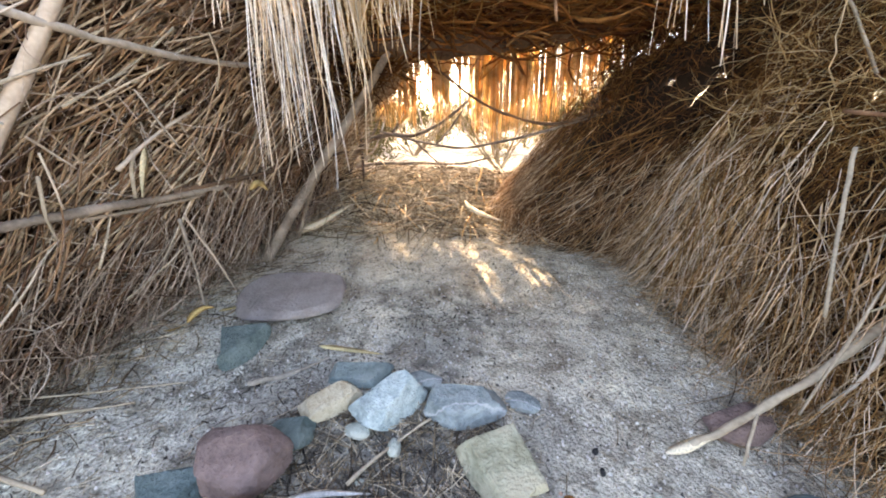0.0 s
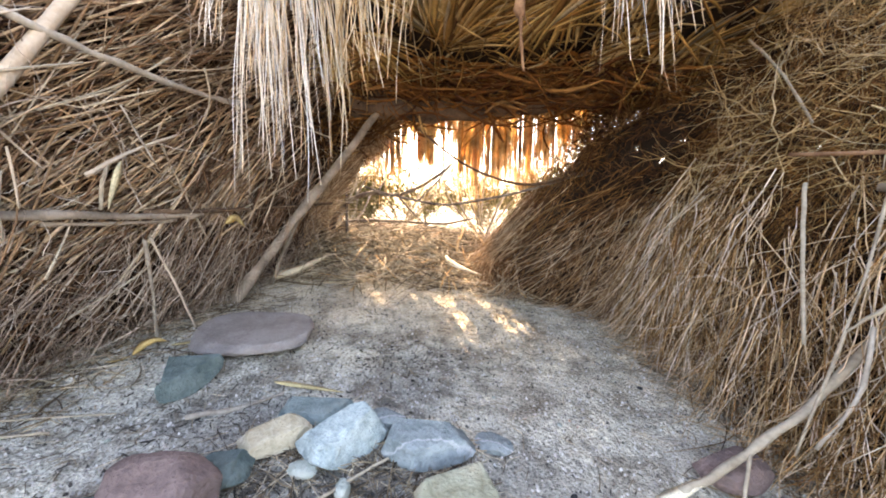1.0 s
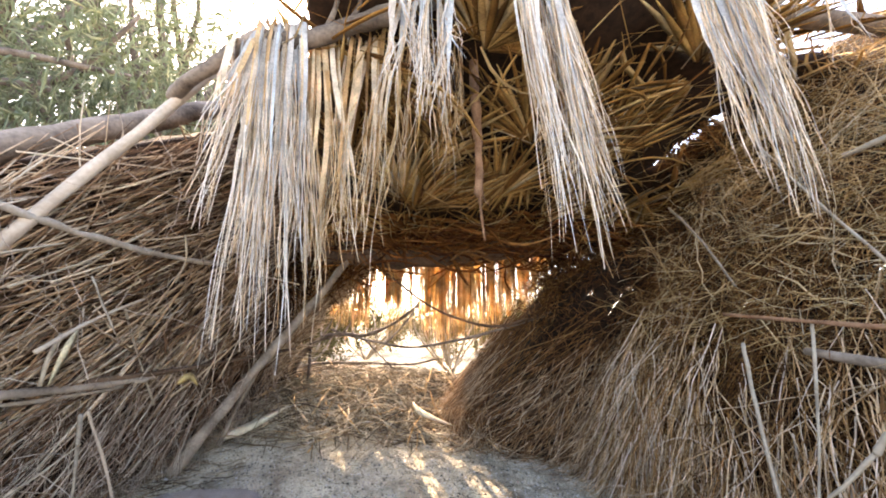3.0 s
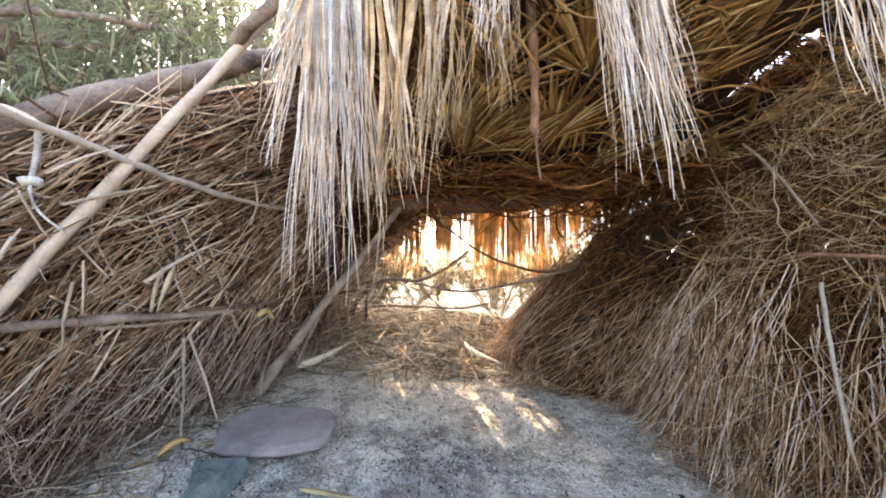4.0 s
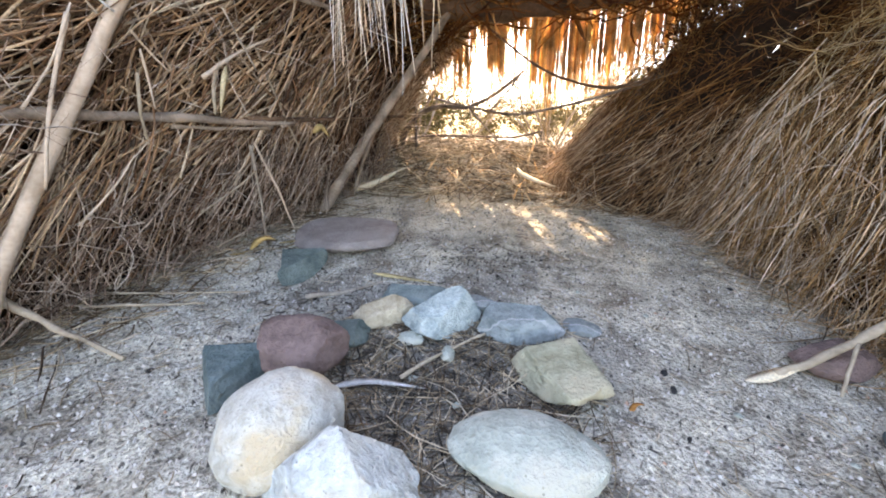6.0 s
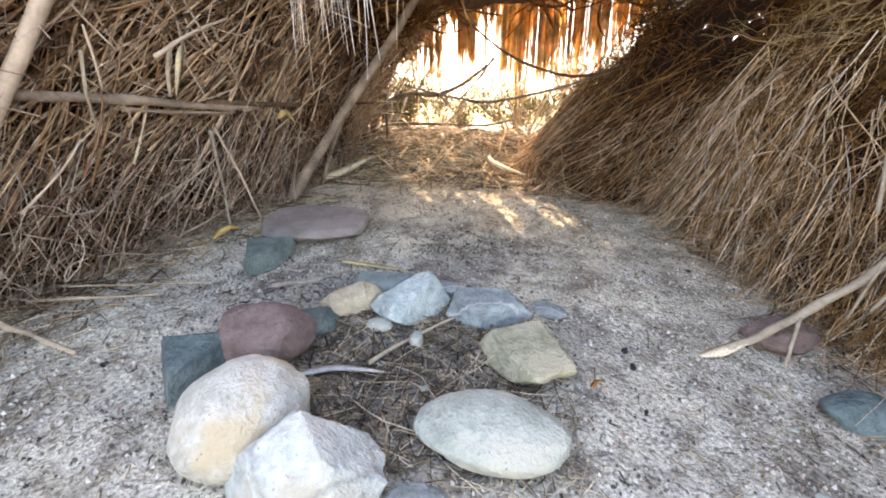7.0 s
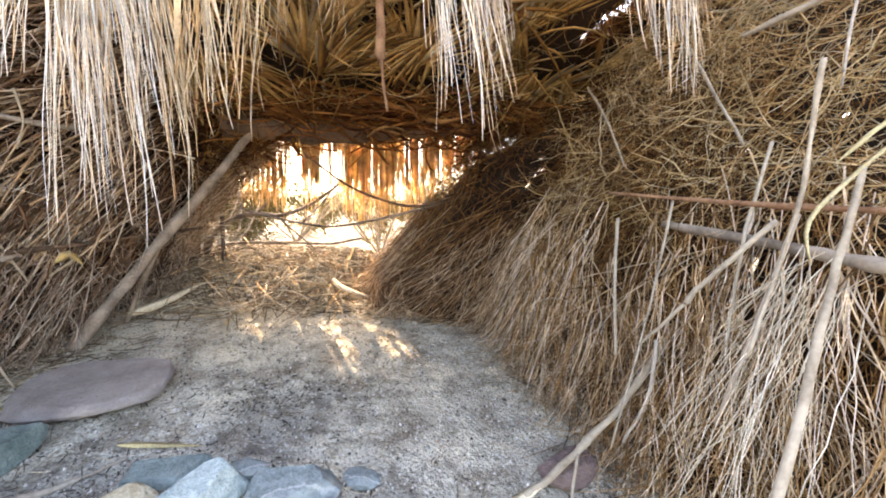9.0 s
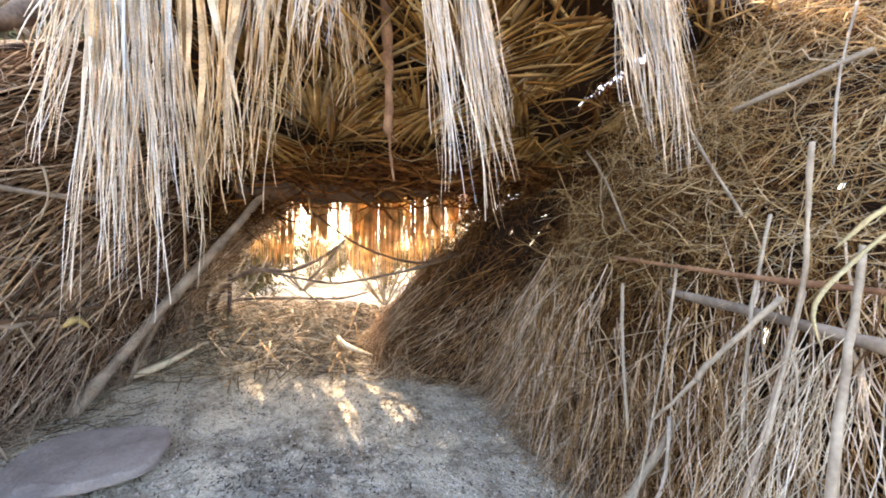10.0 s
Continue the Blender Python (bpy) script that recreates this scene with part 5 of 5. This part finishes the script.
stone("stone", "small pale flat pebble", S_PALEGREEN, -0.357, 0.95, (0.088, 0.062, 0.035), 8, turn=-12)
stone("stone", "small pinkish pebble in the ash", S_PALEGREEN, -0.236, 0.895, (0.045, 0.065, 0.04), 9, cuts=3)
stone("stone", "rounded purple-brown cobble on the sand", S_PURPLE, -0.658, 0.813, (0.275, 0.20, 0.165), 10, lump=0.12, turn=-6, square=2.3, faces=((262, 64, 0.74), (345, 4, 0.84), (200, 10, 0.86)))
stone("stone", "dark green stone behind the cobble", S_GREEN, -0.56, 0.925, (0.14, 0.11, 0.075), 11, lump=0.1, faces=((90, 10, 0.6), (350, 20, 0.6), (250, 30, 0.6), (180, 70, 0.55)))
stone("stone", "blue-green block of stone with flat faces", S_TEAL, -0.815, 0.69, (0.20, 0.20, 0.105), 12, lump=0.08, turn=0, faces=((97, 6, 0.42), (230, 8, 0.32), (322, 8, 0.46), (266, 80, 0.42)))
stone("stone", "big smooth white boulder with yellow stains", S_WHITE, -0.578, 0.535, (0.26, 0.285, 0.21), 13, lump=0.10, turn=-8)
stone("stone", "white rough rock with broken faces", S_FRACT, -0.415, 0.42, (0.32, 0.25, 0.20), 14, lump=0.22, turn=-12, faces=((165, 28, 0.55), (232, 14, 0.58), (292, 22, 0.54), (28, 32, 0.58), (335, 12, 0.66), (95, 22, 0.62), (265, 58, 0.66), (200, 60, 0.72)))
stone("stone", "yellow-green smooth stone beside the ash", S_OLIVE, 0.08, 0.805, (0.25, 0.275, 0.09), 15, lump=0.22, turn=0, faces=((112, 10, 0.58), (203, 10, 0.52), (14, 8, 0.60), (200, 84, 0.46)))
stone("stone", "pale green-grey oval stone", S_PALEGREEN, -0.041, 0.557, (0.35, 0.21, 0.115), 16, lump=0.1, turn=-10)
stone("stone", "grey stone half buried at the ring's edge", S_GREY, -0.20, 0.40, (0.14, 0.10, 0.06), 17, lump=0.15)
stone("stone", "blue-grey stone under the straw", S_TEAL, 0.895, 0.655, (0.19, 0.13, 0.07), 18, lump=0.15, cuts=3, group="")
stone("stone", "brown stone under the straw", S_PURPLE, 0.91, 0.945, (0.23, 0.16, 0.10), 19, lump=0.15, cuts=2, group="")
for i, (x, y, s) in enumerate([(-0.041, 0.795, 0.04), (0.394, 0.873, 0.035), (0.389, 0.806, 0.03), (-1.064, 0.737, 0.025), (0.871, 1.386, 0.026), (-0.15, 0.89, 0.022), (0.36, 0.66, 0.02), (0.15, 0.95, 0.02), (-0.30, 0.64, 0.03), (-0.75, 1.15, 0.02)]):
    stone("charcoal_lump", "black lump of charcoal on the sand", CHAR, x, y, (s, s * (0.55 + 0.05 * (i % 5)), s * 0.5), 70 + i, cuts=8, turn=i * 37, sink=0.25, group="charcoal lumps")
for i, (x, y, s) in enumerate([(-0.33, 0.80, 0.03), (-0.20, 0.72, 0.028), (-0.14, 0.66, 0.032), (0.52, 0.74, 0.022), (0.62, 0.45, 0.03), (0.25, 1.3, 0.018), (-0.95, 1.05, 0.02), (0.45, 1.15, 0.02), (0.7, 0.62, 0.018)]):
    stone("pebble", "small pale pebble on the sand", S_PALEGREEN, x, y, (s, s * 0.75, s * 0.5), 90 + i, turn=i * 41, group="pebbles")


def off_wall(points, d):
    """The points, moved along their line of sight from the middle of the entrance until they stand d off the straw wall."""
    eye, out = np.array((0.10, -0.15, 1.05)), []
    for p in points:
        p = np.array(p, float)
        for _ in range(30):
            gap = right_x(p[1], p[2]) - d - p[0]
            p = p + (p - eye) / np.linalg.norm(p - eye) * gap * 0.5
        out.append(tuple(p))
    return out


# ---- sticks, poles and logs ----
stick("pale_pole", [(-1.53, 0.66, 0.10), (-1.455, 0.745, 0.411), (-1.16, 1.025, 1.155), (-0.818, 1.347, 1.978), (-0.79, 1.37, 2.05)], 0.022, 0.019, PALE_WOOD, "long straight peeled pole leaning on the reed wall", "pole", k=24, knobs=0.04)
stick("fallen_log", [(-1.47, 0.74, 1.24), (-1.363, 0.932, 1.385), (-1.229, 1.15, 1.588), (-1.084, 1.398, 1.81), (-0.954, 1.619, 2.01), (-0.85, 1.80, 2.15)], 0.046, 0.042, BARK, "weathered log lying along the top of the wall", "log", k=22, knobs=0.06)
stick("log_stump", [(-1.60, 0.56, 1.42), (-1.42, 0.76, 1.47), (-1.315, 0.905, 1.495)], 0.060, 0.052, BARK, "sawn log end on top of the wall", "log", k=10)
stick("wall_branch", [(-1.19, 0.79, 1.41), (-1.13, 0.965, 1.39), (-1.04, 1.175, 1.35), (-0.94, 1.485, 1.33), (-0.82, 1.825, 1.345)], 0.013, 0.009, GREY_WOOD, "bent grey branch lying across the reed stems", "branch", k=18, seed=3)
stick("wall_rail", [(-1.36, 0.80, 0.855), (-1.29, 0.97, 0.852), (-1.17, 1.30, 0.85), (-1.07, 1.60, 0.843), (-1.02, 1.74, 0.845)], 0.018, 0.011, POLE, "split grey stick tied along the reed wall", "stick", k=22, seed=4,
      twigs=[([(-1.22, 1.20, 0.825), (-1.13, 1.45, 0.818), (-1.065, 1.62, 0.825)], 0.009, 0.006)])
stick("wall_branch", [(-1.11, 1.50, 0.86), (-0.99, 1.80, 0.862), (-0.87, 2.15, 0.88), (-0.66, 2.7, 0.91)], 0.011, 0.008, BARK_DARK, "dark thin branch half sunk in the reed wall", "branch", k=16, seed=21)
L_STICKS = [((-1.03, 1.50, 1.12), (-1.03, 1.79, 0.727), 0.006), ((-1.10, 1.51, 0.76), (-1.088, 1.765, 0.30), 0.0065), ((-1.11, 1.49, 0.75), (-1.175, 1.62, 0.285), 0.0075),
            ((-1.10, 1.33, 1.03), (-1.13, 1.32, 0.87), 0.009), ((-1.07, 1.20, 0.98), (-0.98, 1.52, 1.16), 0.007), ((-1.10, 1.38, 1.30), (-1.09, 1.40, 1.02), 0.004),
            ((-1.20, 1.08, 0.98), (-1.25, 1.12, 0.78), 0.006), ((-1.22, 0.92, 1.10), (-1.29, 0.80, 0.66), 0.006), ((-1.04, 1.32, 1.22), (-1.0, 1.42, 1.03), 0.004), ((-1.16, 0.98, 1.20), (-1.02, 1.16, 1.30), 0.005)]
for i, (a, b, r) in enumerate(L_STICKS):
    mid = tuple((p + q) / 2 + g.normal(0, 0.01) for p, q in zip(a, b))
    stick("loose_stick", [a, mid, b], r, r * 0.6, (STICK, PALE_WOOD, GREY_WOOD)[i % 3], "broken tan stick caught on the reed wall", group="sticks on the reed wall", k=8, seed=i)
stick("lying_stick", [(-1.60, 0.79, 0.385), (-1.45, 0.785, 0.300), (-1.33, 0.78, 0.240), (-1.162, 0.762, 0.178)], 0.013, 0.006, STICK, "bent stick slanting down on to the sand", k=12, seed=8)
stick("lying_stick", [(-1.606, 1.05, 0.25), (-1.3, 1.10, 0.235), (-0.999, 1.151, 0.225)], 0.0045, 0.003, STICK, "straw-coloured stick lying at the wall's foot", k=10, seed=9)
stick("lying_stick", [(-1.50, 0.97, 0.235), (-1.30, 1.02, 0.225), (-1.12, 1.06, 0.218)], 0.006, 0.004, STICK, "flat dry stalk lying on the sand", k=10, seed=10)
stick("lying_stick", [(-0.78, 1.14, 0.215), (-0.64, 1.20, 0.212), (-0.52, 1.28, 0.222)], 0.010, 0.005, GREY_WOOD, "dark grey twig lying behind the ring", k=10, seed=11)
stick("lying_stick", [(-0.36, 0.78, 0.137), (-0.26, 0.88, 0.152), (-0.12, 0.99, 0.165)], 0.006, 0.004, STICK, "yellow stalk lying in the ash", k=9, seed=12)
bent = stick("bent_branch", [(0.70, 0.88, 0.122), (0.78, 0.885, 0.155), (0.92, 0.90, 0.235), (1.076, 0.909, 0.344), (1.17, 0.90, 0.47), (1.30, 0.90, 0.62)], 0.011, 0.014, STICK, "bleached bent branch with a split flat end on the sand", "branch", k=20, seed=13,
      twigs=[([(0.90, 0.89, 0.22), (0.85, 0.84, 0.15), (0.82, 0.81, 0.105)], 0.006, 0.004)])
stick("red_stick", off_wall([(1.27, 1.24, 1.11), (1.42, 0.84, 1.06), (1.50, 0.495, 1.03), (1.56, 0.2, 1.01)], 0.17), 0.007, 0.011, RED_WOOD, "straight red-brown stick pushed through the straw", k=16, seed=14)
stick("grey_branch", off_wall([(1.30, 0.98, 0.985), (1.39, 0.72, 0.94), (1.43, 0.46, 0.895), (1.46, 0.2, 0.86)], 0.10), 0.014, 0.021, POLE, "thick grey branch lying in the straw", "branch", k=16, seed=15)
stick("cut_stick", off_wall([(1.38, 0.66, 1.0), (1.25, 0.78, 0.79), (1.22, 0.80, 0.735)], 0.20), 0.008, 0.009, STICK, "thick cut tan stick with a broken end", k=12, seed=16,
      twigs=[(off_wall([(1.22, 0.80, 0.735), (1.15, 0.84, 0.64), (1.11, 0.87, 0.585)], 0.20), 0.006, 0.004)])
R_STICKS = [((1.52, 1.75, 1.72), (1.36, 1.26, 1.226), 0.0065), ((1.76, 1.42, 1.98), (1.50, 0.86, 1.261), 0.007), ((1.38, 1.02, 1.08), (0.97, 0.82, 0.27), 0.005), ((1.27, 1.18, 1.0), (1.07, 0.93, 0.53), 0.007),
            ((1.16, 0.85, 0.60), (1.00, 0.80, 0.30), 0.007), ((1.74, 1.07, 1.74), (1.95, 0.73, 1.86), 0.012), ((1.69, 0.64, 1.91), (1.42, 0.56, 1.36), 0.005), ((1.47, 0.75, 1.25), (1.16, 0.62, 0.62), 0.006), ((1.40, 0.62, 1.02), (1.12, 0.60, 0.45), 0.007)]
for i, (a, b, r) in enumerate(R_STICKS):
    mid = tuple((p + q) / 2 + g.normal(0, 0.012) for p, q in zip(a, b))
    stick("loose_stick", off_wall([a, mid, b], 0.16), r, r * 0.75, (STICK, STICK, STICK, STICK, GREY_WOOD, GREY_WOOD, GREY_WOOD, STICK, PALE_WOOD)[i], "dry stick stuck in the straw wall", group="sticks in the straw wall", k=10, seed=40 + i)


# ---- single leaves and the cord ----
def blade(name, points, width, mat, label, up=(0.1, -0.2, 1), part_of=None):
    """A long dry leaf: a curled strip that tapers at both ends."""
    P = smooth_path(points, 12)
    R = width * np.array((0.15, 0.5, 0.8, 1, 1, 0.95, 0.9, 0.8, 0.65, 0.45, 0.25, 0.08))
    ob = new(name, strands_mesh(name, P[None], R[None], mat, sides=4, flat=0.18, facing=up))
    if part_of:
        ob.parent = part_of
        return tagged(ob, "flat pale split end" if name == "split_end" else "thin dry stem")
    return tagged(ob, label, "leaf")


def on_land(x, y, h=0.008):
    return (x, y, lz(x, y) + h)


blade("dry_leaf", [on_land(-0.97, 2.36, 0.04), on_land(-0.82, 2.44, 0.075), on_land(-0.66, 2.60, 0.10)], 0.028, CREAM_LEAF, "curled pale dry leaf at the foot of the litter", up=(0.2, -1, 0.7))
blade("dry_leaf", [on_land(0.15, 2.70, 0.09), on_land(0.18, 2.62, 0.085), on_land(0.26, 2.56, 0.08), on_land(0.40, 2.50, 0.06)], 0.021, CREAM_LEAF, "curled tan dry leaf on the litter", up=(0.0, -1, 0.8))
blade("dry_leaf", [on_land(-0.575, 1.34), on_land(-0.46, 1.325), on_land(-0.31, 1.30)], 0.014, DRY_LEAF, "yellow dry leaf lying on the sand")
blade("dry_leaf", [on_land(-0.56, 0.72, 0.012), on_land(-0.44, 0.75, 0.022), on_land(-0.29, 0.765, 0.012)], 0.012, PALM_GREY, "grey-white dry leaf in the ash")
crumpled = blade("dry_leaf", [on_land(-1.175, 1.475, 0.02), on_land(-1.15, 1.50, 0.045), on_land(-1.12, 1.53, 0.055), on_land(-1.095, 1.56, 0.03)], 0.015, OCHRE_LEAF, "crumpled yellow leaf with its stem at the foot of the wall", up=(0.3, -1, 0.6))
blade("leaf_stem", [on_land(-1.25, 1.43, 0.012), on_land(-1.21, 1.44, 0.012), on_land(-1.17, 1.475, 0.02)], 0.005, OCHRE_LEAF, "", part_of=crumpled)
blade("dry_leaf", [on_land(-1.08, 1.56, 0.012), on_land(-1.02, 1.59, 0.015), on_land(-0.95, 1.60, 0.02)], 0.010, DRY_LEAF, "narrow dry leaf beside the flat slab")
blade("dry_leaf", [on_land(0.24, 0.72, 0.01), on_land(0.255, 0.715, 0.035), on_land(0.265, 0.70, 0.05)], 0.010, ORANGE_LEAF, "small orange leaf standing by the ring")
blade("dry_leaf", [on_land(-0.77, 0.62, 0.01), on_land(-0.75, 0.60, 0.03), on_land(-0.72, 0.59, 0.02)], 0.014, ORANGE_LEAF, "crumpled orange leaf beside the boulder")
blade("dry_leaf", [(1.166, 0.422, 1.13), (1.177, 0.391, 1.169), (1.188, 0.358, 1.206), (1.24, 0.25, 1.30), (1.48, 0.1, 1.5)], 0.012, YELLOW_LEAF, "stiff yellow leaf blade sticking out of the straw", up=(0.9, -0.6, -0.5))
blade("dry_leaf", [(1.156, 0.44, 0.908), (1.153, 0.454, 0.965), (1.156, 0.451, 1.012), (1.168, 0.428, 1.059), (1.182, 0.397, 1.104), (1.195, 0.357, 1.157), (1.24, 0.26, 1.26), (1.46, 0.1, 1.44)], 0.012, YELLOW_LEAF, "curved yellow leaf blade with a thread-like tip", up=(0.9, -0.6, -0.5))
blade("dry_leaf", [(-1.08, 1.36, 1.04), (-1.10, 1.35, 0.96), (-1.12, 1.34, 0.87)], 0.013, DRY_LEAF, "flat tan husk hanging on the reed wall", up=(0.9, -0.4, 0))
blade("dry_leaf", [(-0.98, 1.86, 0.80), (-0.95, 1.90, 0.83), (-0.93, 1.95, 0.78)], 0.018, DRY_LEAF, "curled yellow leaf caught in the wall", up=(0.9, -0.4, 0))

stick("grey_stake", [(1.36, 0.47, 1.14), (1.297, 0.449, 1.043), (1.16, 0.405, 0.84), (1.03, 0.362, 0.64), (0.904, 0.322, 0.45)], 0.0075, 0.0105, STICK, "bleached broken stake leaning out of the straw", "stake", k=18, seed=17, knobs=0.015,
      twigs=[([(0.91, 0.324, 0.46), (0.86, 0.305, 0.30), (0.845, 0.29, 0.16), (0.84, 0.28, float(land(0.84, 0.28)))], 0.006, 0.004)])
stick("forked_stick", [(1.34, 0.56, 1.42), (1.305, 0.55, 1.26), (1.262, 0.534, 1.074), (1.189, 0.532, 0.863), (1.084, 0.511, 0.679)], 0.007, 0.005, STICK, "forked dry stick standing out of the straw", k=16, seed=18,
      twigs=[([(1.189, 0.532, 0.863), (1.152, 0.559, 0.819), (1.099, 0.584, 0.775)], 0.004, 0.002), ([(1.196, 0.524, 0.881), (1.175, 0.5, 0.802), (1.136, 0.491, 0.724)], 0.004, 0.002)])
blade("split_end", [on_land(0.615, 0.868, 0.008), (0.68, 0.875, 0.117), (0.74, 0.882, 0.14), (0.80, 0.886, 0.163)], 0.019, CREAM_LEAF, "", part_of=bent)
TWIG_ENDS = [((-1.306, 0.816, 0.861), (-1.202, 0.919, 1.123)), ((-1.187, 0.889, 1.22), (-1.184, 0.999, 1.083)), ((-1.165, 1.049, 1.087), (-1.153, 1.155, 0.991)), ((-0.942, 1.438, 1.417), (-1.117, 1.13, 1.162)),
             ((-1.159, 0.927, 1.276), (-1.073, 1.074, 1.407)), ((-0.893, 1.57, 1.428), (-0.927, 1.618, 1.233)), ((-1.168, 1.073, 1.044), (-1.196, 1.119, 0.876)), ((-1.236, 1.282, 0.498), (-1.113, 1.523, 0.647)), ((-1.356, 0.917, 0.533), (-1.253, 1.061, 0.734))]
for i, (p, q) in enumerate(TWIG_ENDS):
    mid = tuple((s + t) / 2 + g.normal(0, 0.012) for s, t in zip(p, q))
    stick("thin_twig", [p, mid, q], 0.0042, 0.0028, STICK if i % 2 else PALE_WOOD, "thin pale twig lying on the reed stems", "twig", group="thin twigs on the reed wall", k=8, seed=80 + i)

cord = new("cord", limb_mesh("cord", [(-1.30, 0.80, 1.44), (-1.19, 0.90, 1.42), (-1.175, 0.915, 1.36), (-1.19, 0.92, 1.25)], 0.010, 0.007, CLOTH, k=14, seed=5))
tagged(cord, "knotted grey-white cord hanging from the log", "cord")
knot = child("knot", limb_mesh("knot", [(-1.205, 0.91, 1.245), (-1.19, 0.92, 1.255), (-1.17, 0.93, 1.25)], 0.014, 0.012, CLOTH, k=6, seed=6), cord)
child("cord_end", limb_mesh("cord_end", [(-1.19, 0.92, 1.24), (-1.18, 0.93, 1.18), (-1.15, 0.99, 1.12)], 0.005, 0.003, CLOTH, k=8, seed=7), knot)


# ---- trees and shrubs outside ----
def tree(name, label, base, height, spread, seed, leaves=5000, lean=(0, 0), leaf=0.03, mat=FOLIAGE):
    """A feathery desert tree: trunk, crooked limbs, and hanging sprays of fine leaves."""
    g = np.random.default_rng(seed)
    e = empty(name, base, label, "tree", "trees behind the shelter")
    b = np.array(base, float)
    top = b + np.array((lean[0], lean[1], height * 0.55))
    child("trunk", limb_mesh("trunk", [b - (0, 0, 0.1), (b + top) / 2 + g.normal(0, 0.05 * height, 3) * (1, 1, 0), top], 0.03 * height, 0.016 * height, BARK, k=12, seed=seed), e)
    for i in range(9):
        f = g.uniform(0.25, 1.0)
        s = b + (top - b) * f
        a = g.uniform(0, 2 * math.pi)
        d = np.array((math.cos(a) * spread, math.sin(a) * spread, height * g.uniform(0.15, 0.5)))
        mid = s + d * 0.5 + g.normal(0, 0.06 * height, 3)
        limb = child("limb", limb_mesh("limb", [s, mid, s + d], 0.012 * height, 0.004 * height, BARK, k=9, sides=6, seed=seed + i), e)
        tips = np.array([s + d * 0.4, mid, s + d, s + d * 0.8 + g.normal(0, 0.1 * height, 3)])
        n = leaves // 108
        c = tips[g.integers(len(tips), size=n)] + g.normal(0, 0.10 * height, (n, 3))
        root = np.repeat(c, 12, 0) + g.normal(0, 0.05 * height, (n * 12, 3))
        way = g.normal(0, 0.6, (len(root), 3)) + np.array((0, 0, -0.5))
        P = stem_paths(g, len(root), root, way, g.uniform(2, 6, len(root)) * leaf, 0.15, k=3)
        child("leaf_spray", strands_mesh("leaf_spray", P, g.uniform(0.16, 0.42, len(root))[:, None] * leaf * np.array((0.6, 1, 0.2))[None], mat, sides=3, facing=(0.3, 0.8, 0.5)), limb, kind="stuff")
    return e


def gz(x, y):
    return float(land(x, y))


for i, (x, y, h, s) in enumerate([(-4.2, 3.9, 4.6, 1.5), (-3.7, 5.2, 5.0, 1.5), (-5.6, 5.6, 5.5, 1.9), (-5.0, 8.0, 7.0, 2.2), (-4.6, 12.5, 9.0, 2.8), (-6.6, 3.2, 5.5, 1.8), (-7.5, 8.0, 8.0, 2.6), (-4.8, 9.5, 8.5, 2.8), (-8.8, 5.5, 8.0, 2.8), (-8.0, 13.0, 11.0, 3.5), (-12.0, 11.0, 11.0, 3.6), (-3.7, 8.6, 7.0, 1.7), (-3.9, 6.8, 6.0, 1.6), (-3.9, 6.2, 6.4, 1.2)]):
    far = y > 9
    tree("tamarisk_tree", "feathery green tamarisk tree with crooked limbs behind the shelter", (x, y, gz(x, y) - 0.05), h * (1.2 if x < -4.5 else 1.0), s, 200 + i, leaves=3400, lean=(g.normal(0, 0.4), g.normal(0, 0.4)), leaf=0.074 if far else 0.039)
for i, (x, y, h, s) in enumerate([(-0.9, 5.4, 0.9, 0.6), (1.9, 5.2, 1.2, 0.7), (3.4, 7.0, 1.7, 1.0), (0.1, 8.6, 1.1, 1.1), (1.1, 7.2, 1.0, 0.8), (-1.1, 7.6, 1.1, 0.9), (2.2, 9.4, 1.4, 1.2)]):
    tree("shrub", "low sunlit yellow-green shrub beyond the far opening", (x, y, gz(x, y) - 0.03), h, s, 300 + i, leaves=2600, leaf=0.022, mat=FOLIAGE_PALE)


def dry_bush(base, height, spread, seed):
    """Bare crooked branches with fine twigs and a few yellowed leaves."""
    g = np.random.default_rng(seed)
    b = np.array(base, float)
    e = empty("dry_bush", base, "sun-bleached bare bush beyond the far opening", "bush", "bushes beyond the opening")
    for i in range(7):
        a = g.uniform(0, 2 * math.pi)
        d = np.array((math.cos(a) * spread, math.sin(a) * spread * 0.6, height * g.uniform(0.6, 1.0)))
        pts = [b, b + d * 0.5 + g.normal(0, 0.08, 3), b + d]
        limb = child("limb", limb_mesh("limb", pts, 0.016, 0.006, STICK, k=10, sides=6, seed=seed + i), e)
        n = 55
        f = g.uniform(0.2, 1.0, n)
        S = smooth_path(pts, 30)
        root = S[(f * 29).astype(int)]
        way = g.normal(0, 0.7, (n, 3)) + d / np.linalg.norm(d) * 0.6
        P, R = forks(g, kinked(g, stem_paths(g, n, root, way, g.uniform(0.12, 0.45, n), 0.12, k=6)), g.uniform(0.0016, 0.0042, n)[:, None] * np.linspace(1, 0.5, 6)[None], 60)
        child("twig_spray", strands_mesh("twig_spray", P, R, BUSH_TWIG, sides=3, facing=(0.3, 0.8, 0.5)), limb, kind="stuff")
    return e


for i, (x, y, h, s) in enumerate([(-1.0, 4.4, 1.0, 0.5), (0.75, 4.7, 1.0, 0.55), (1.6, 5.0, 1.3, 0.6), (-0.35, 6.4, 1.2, 0.7)]):
    dry_bush((x, y, gz(x, y) - 0.03), h, s, 400 + 10 * i)
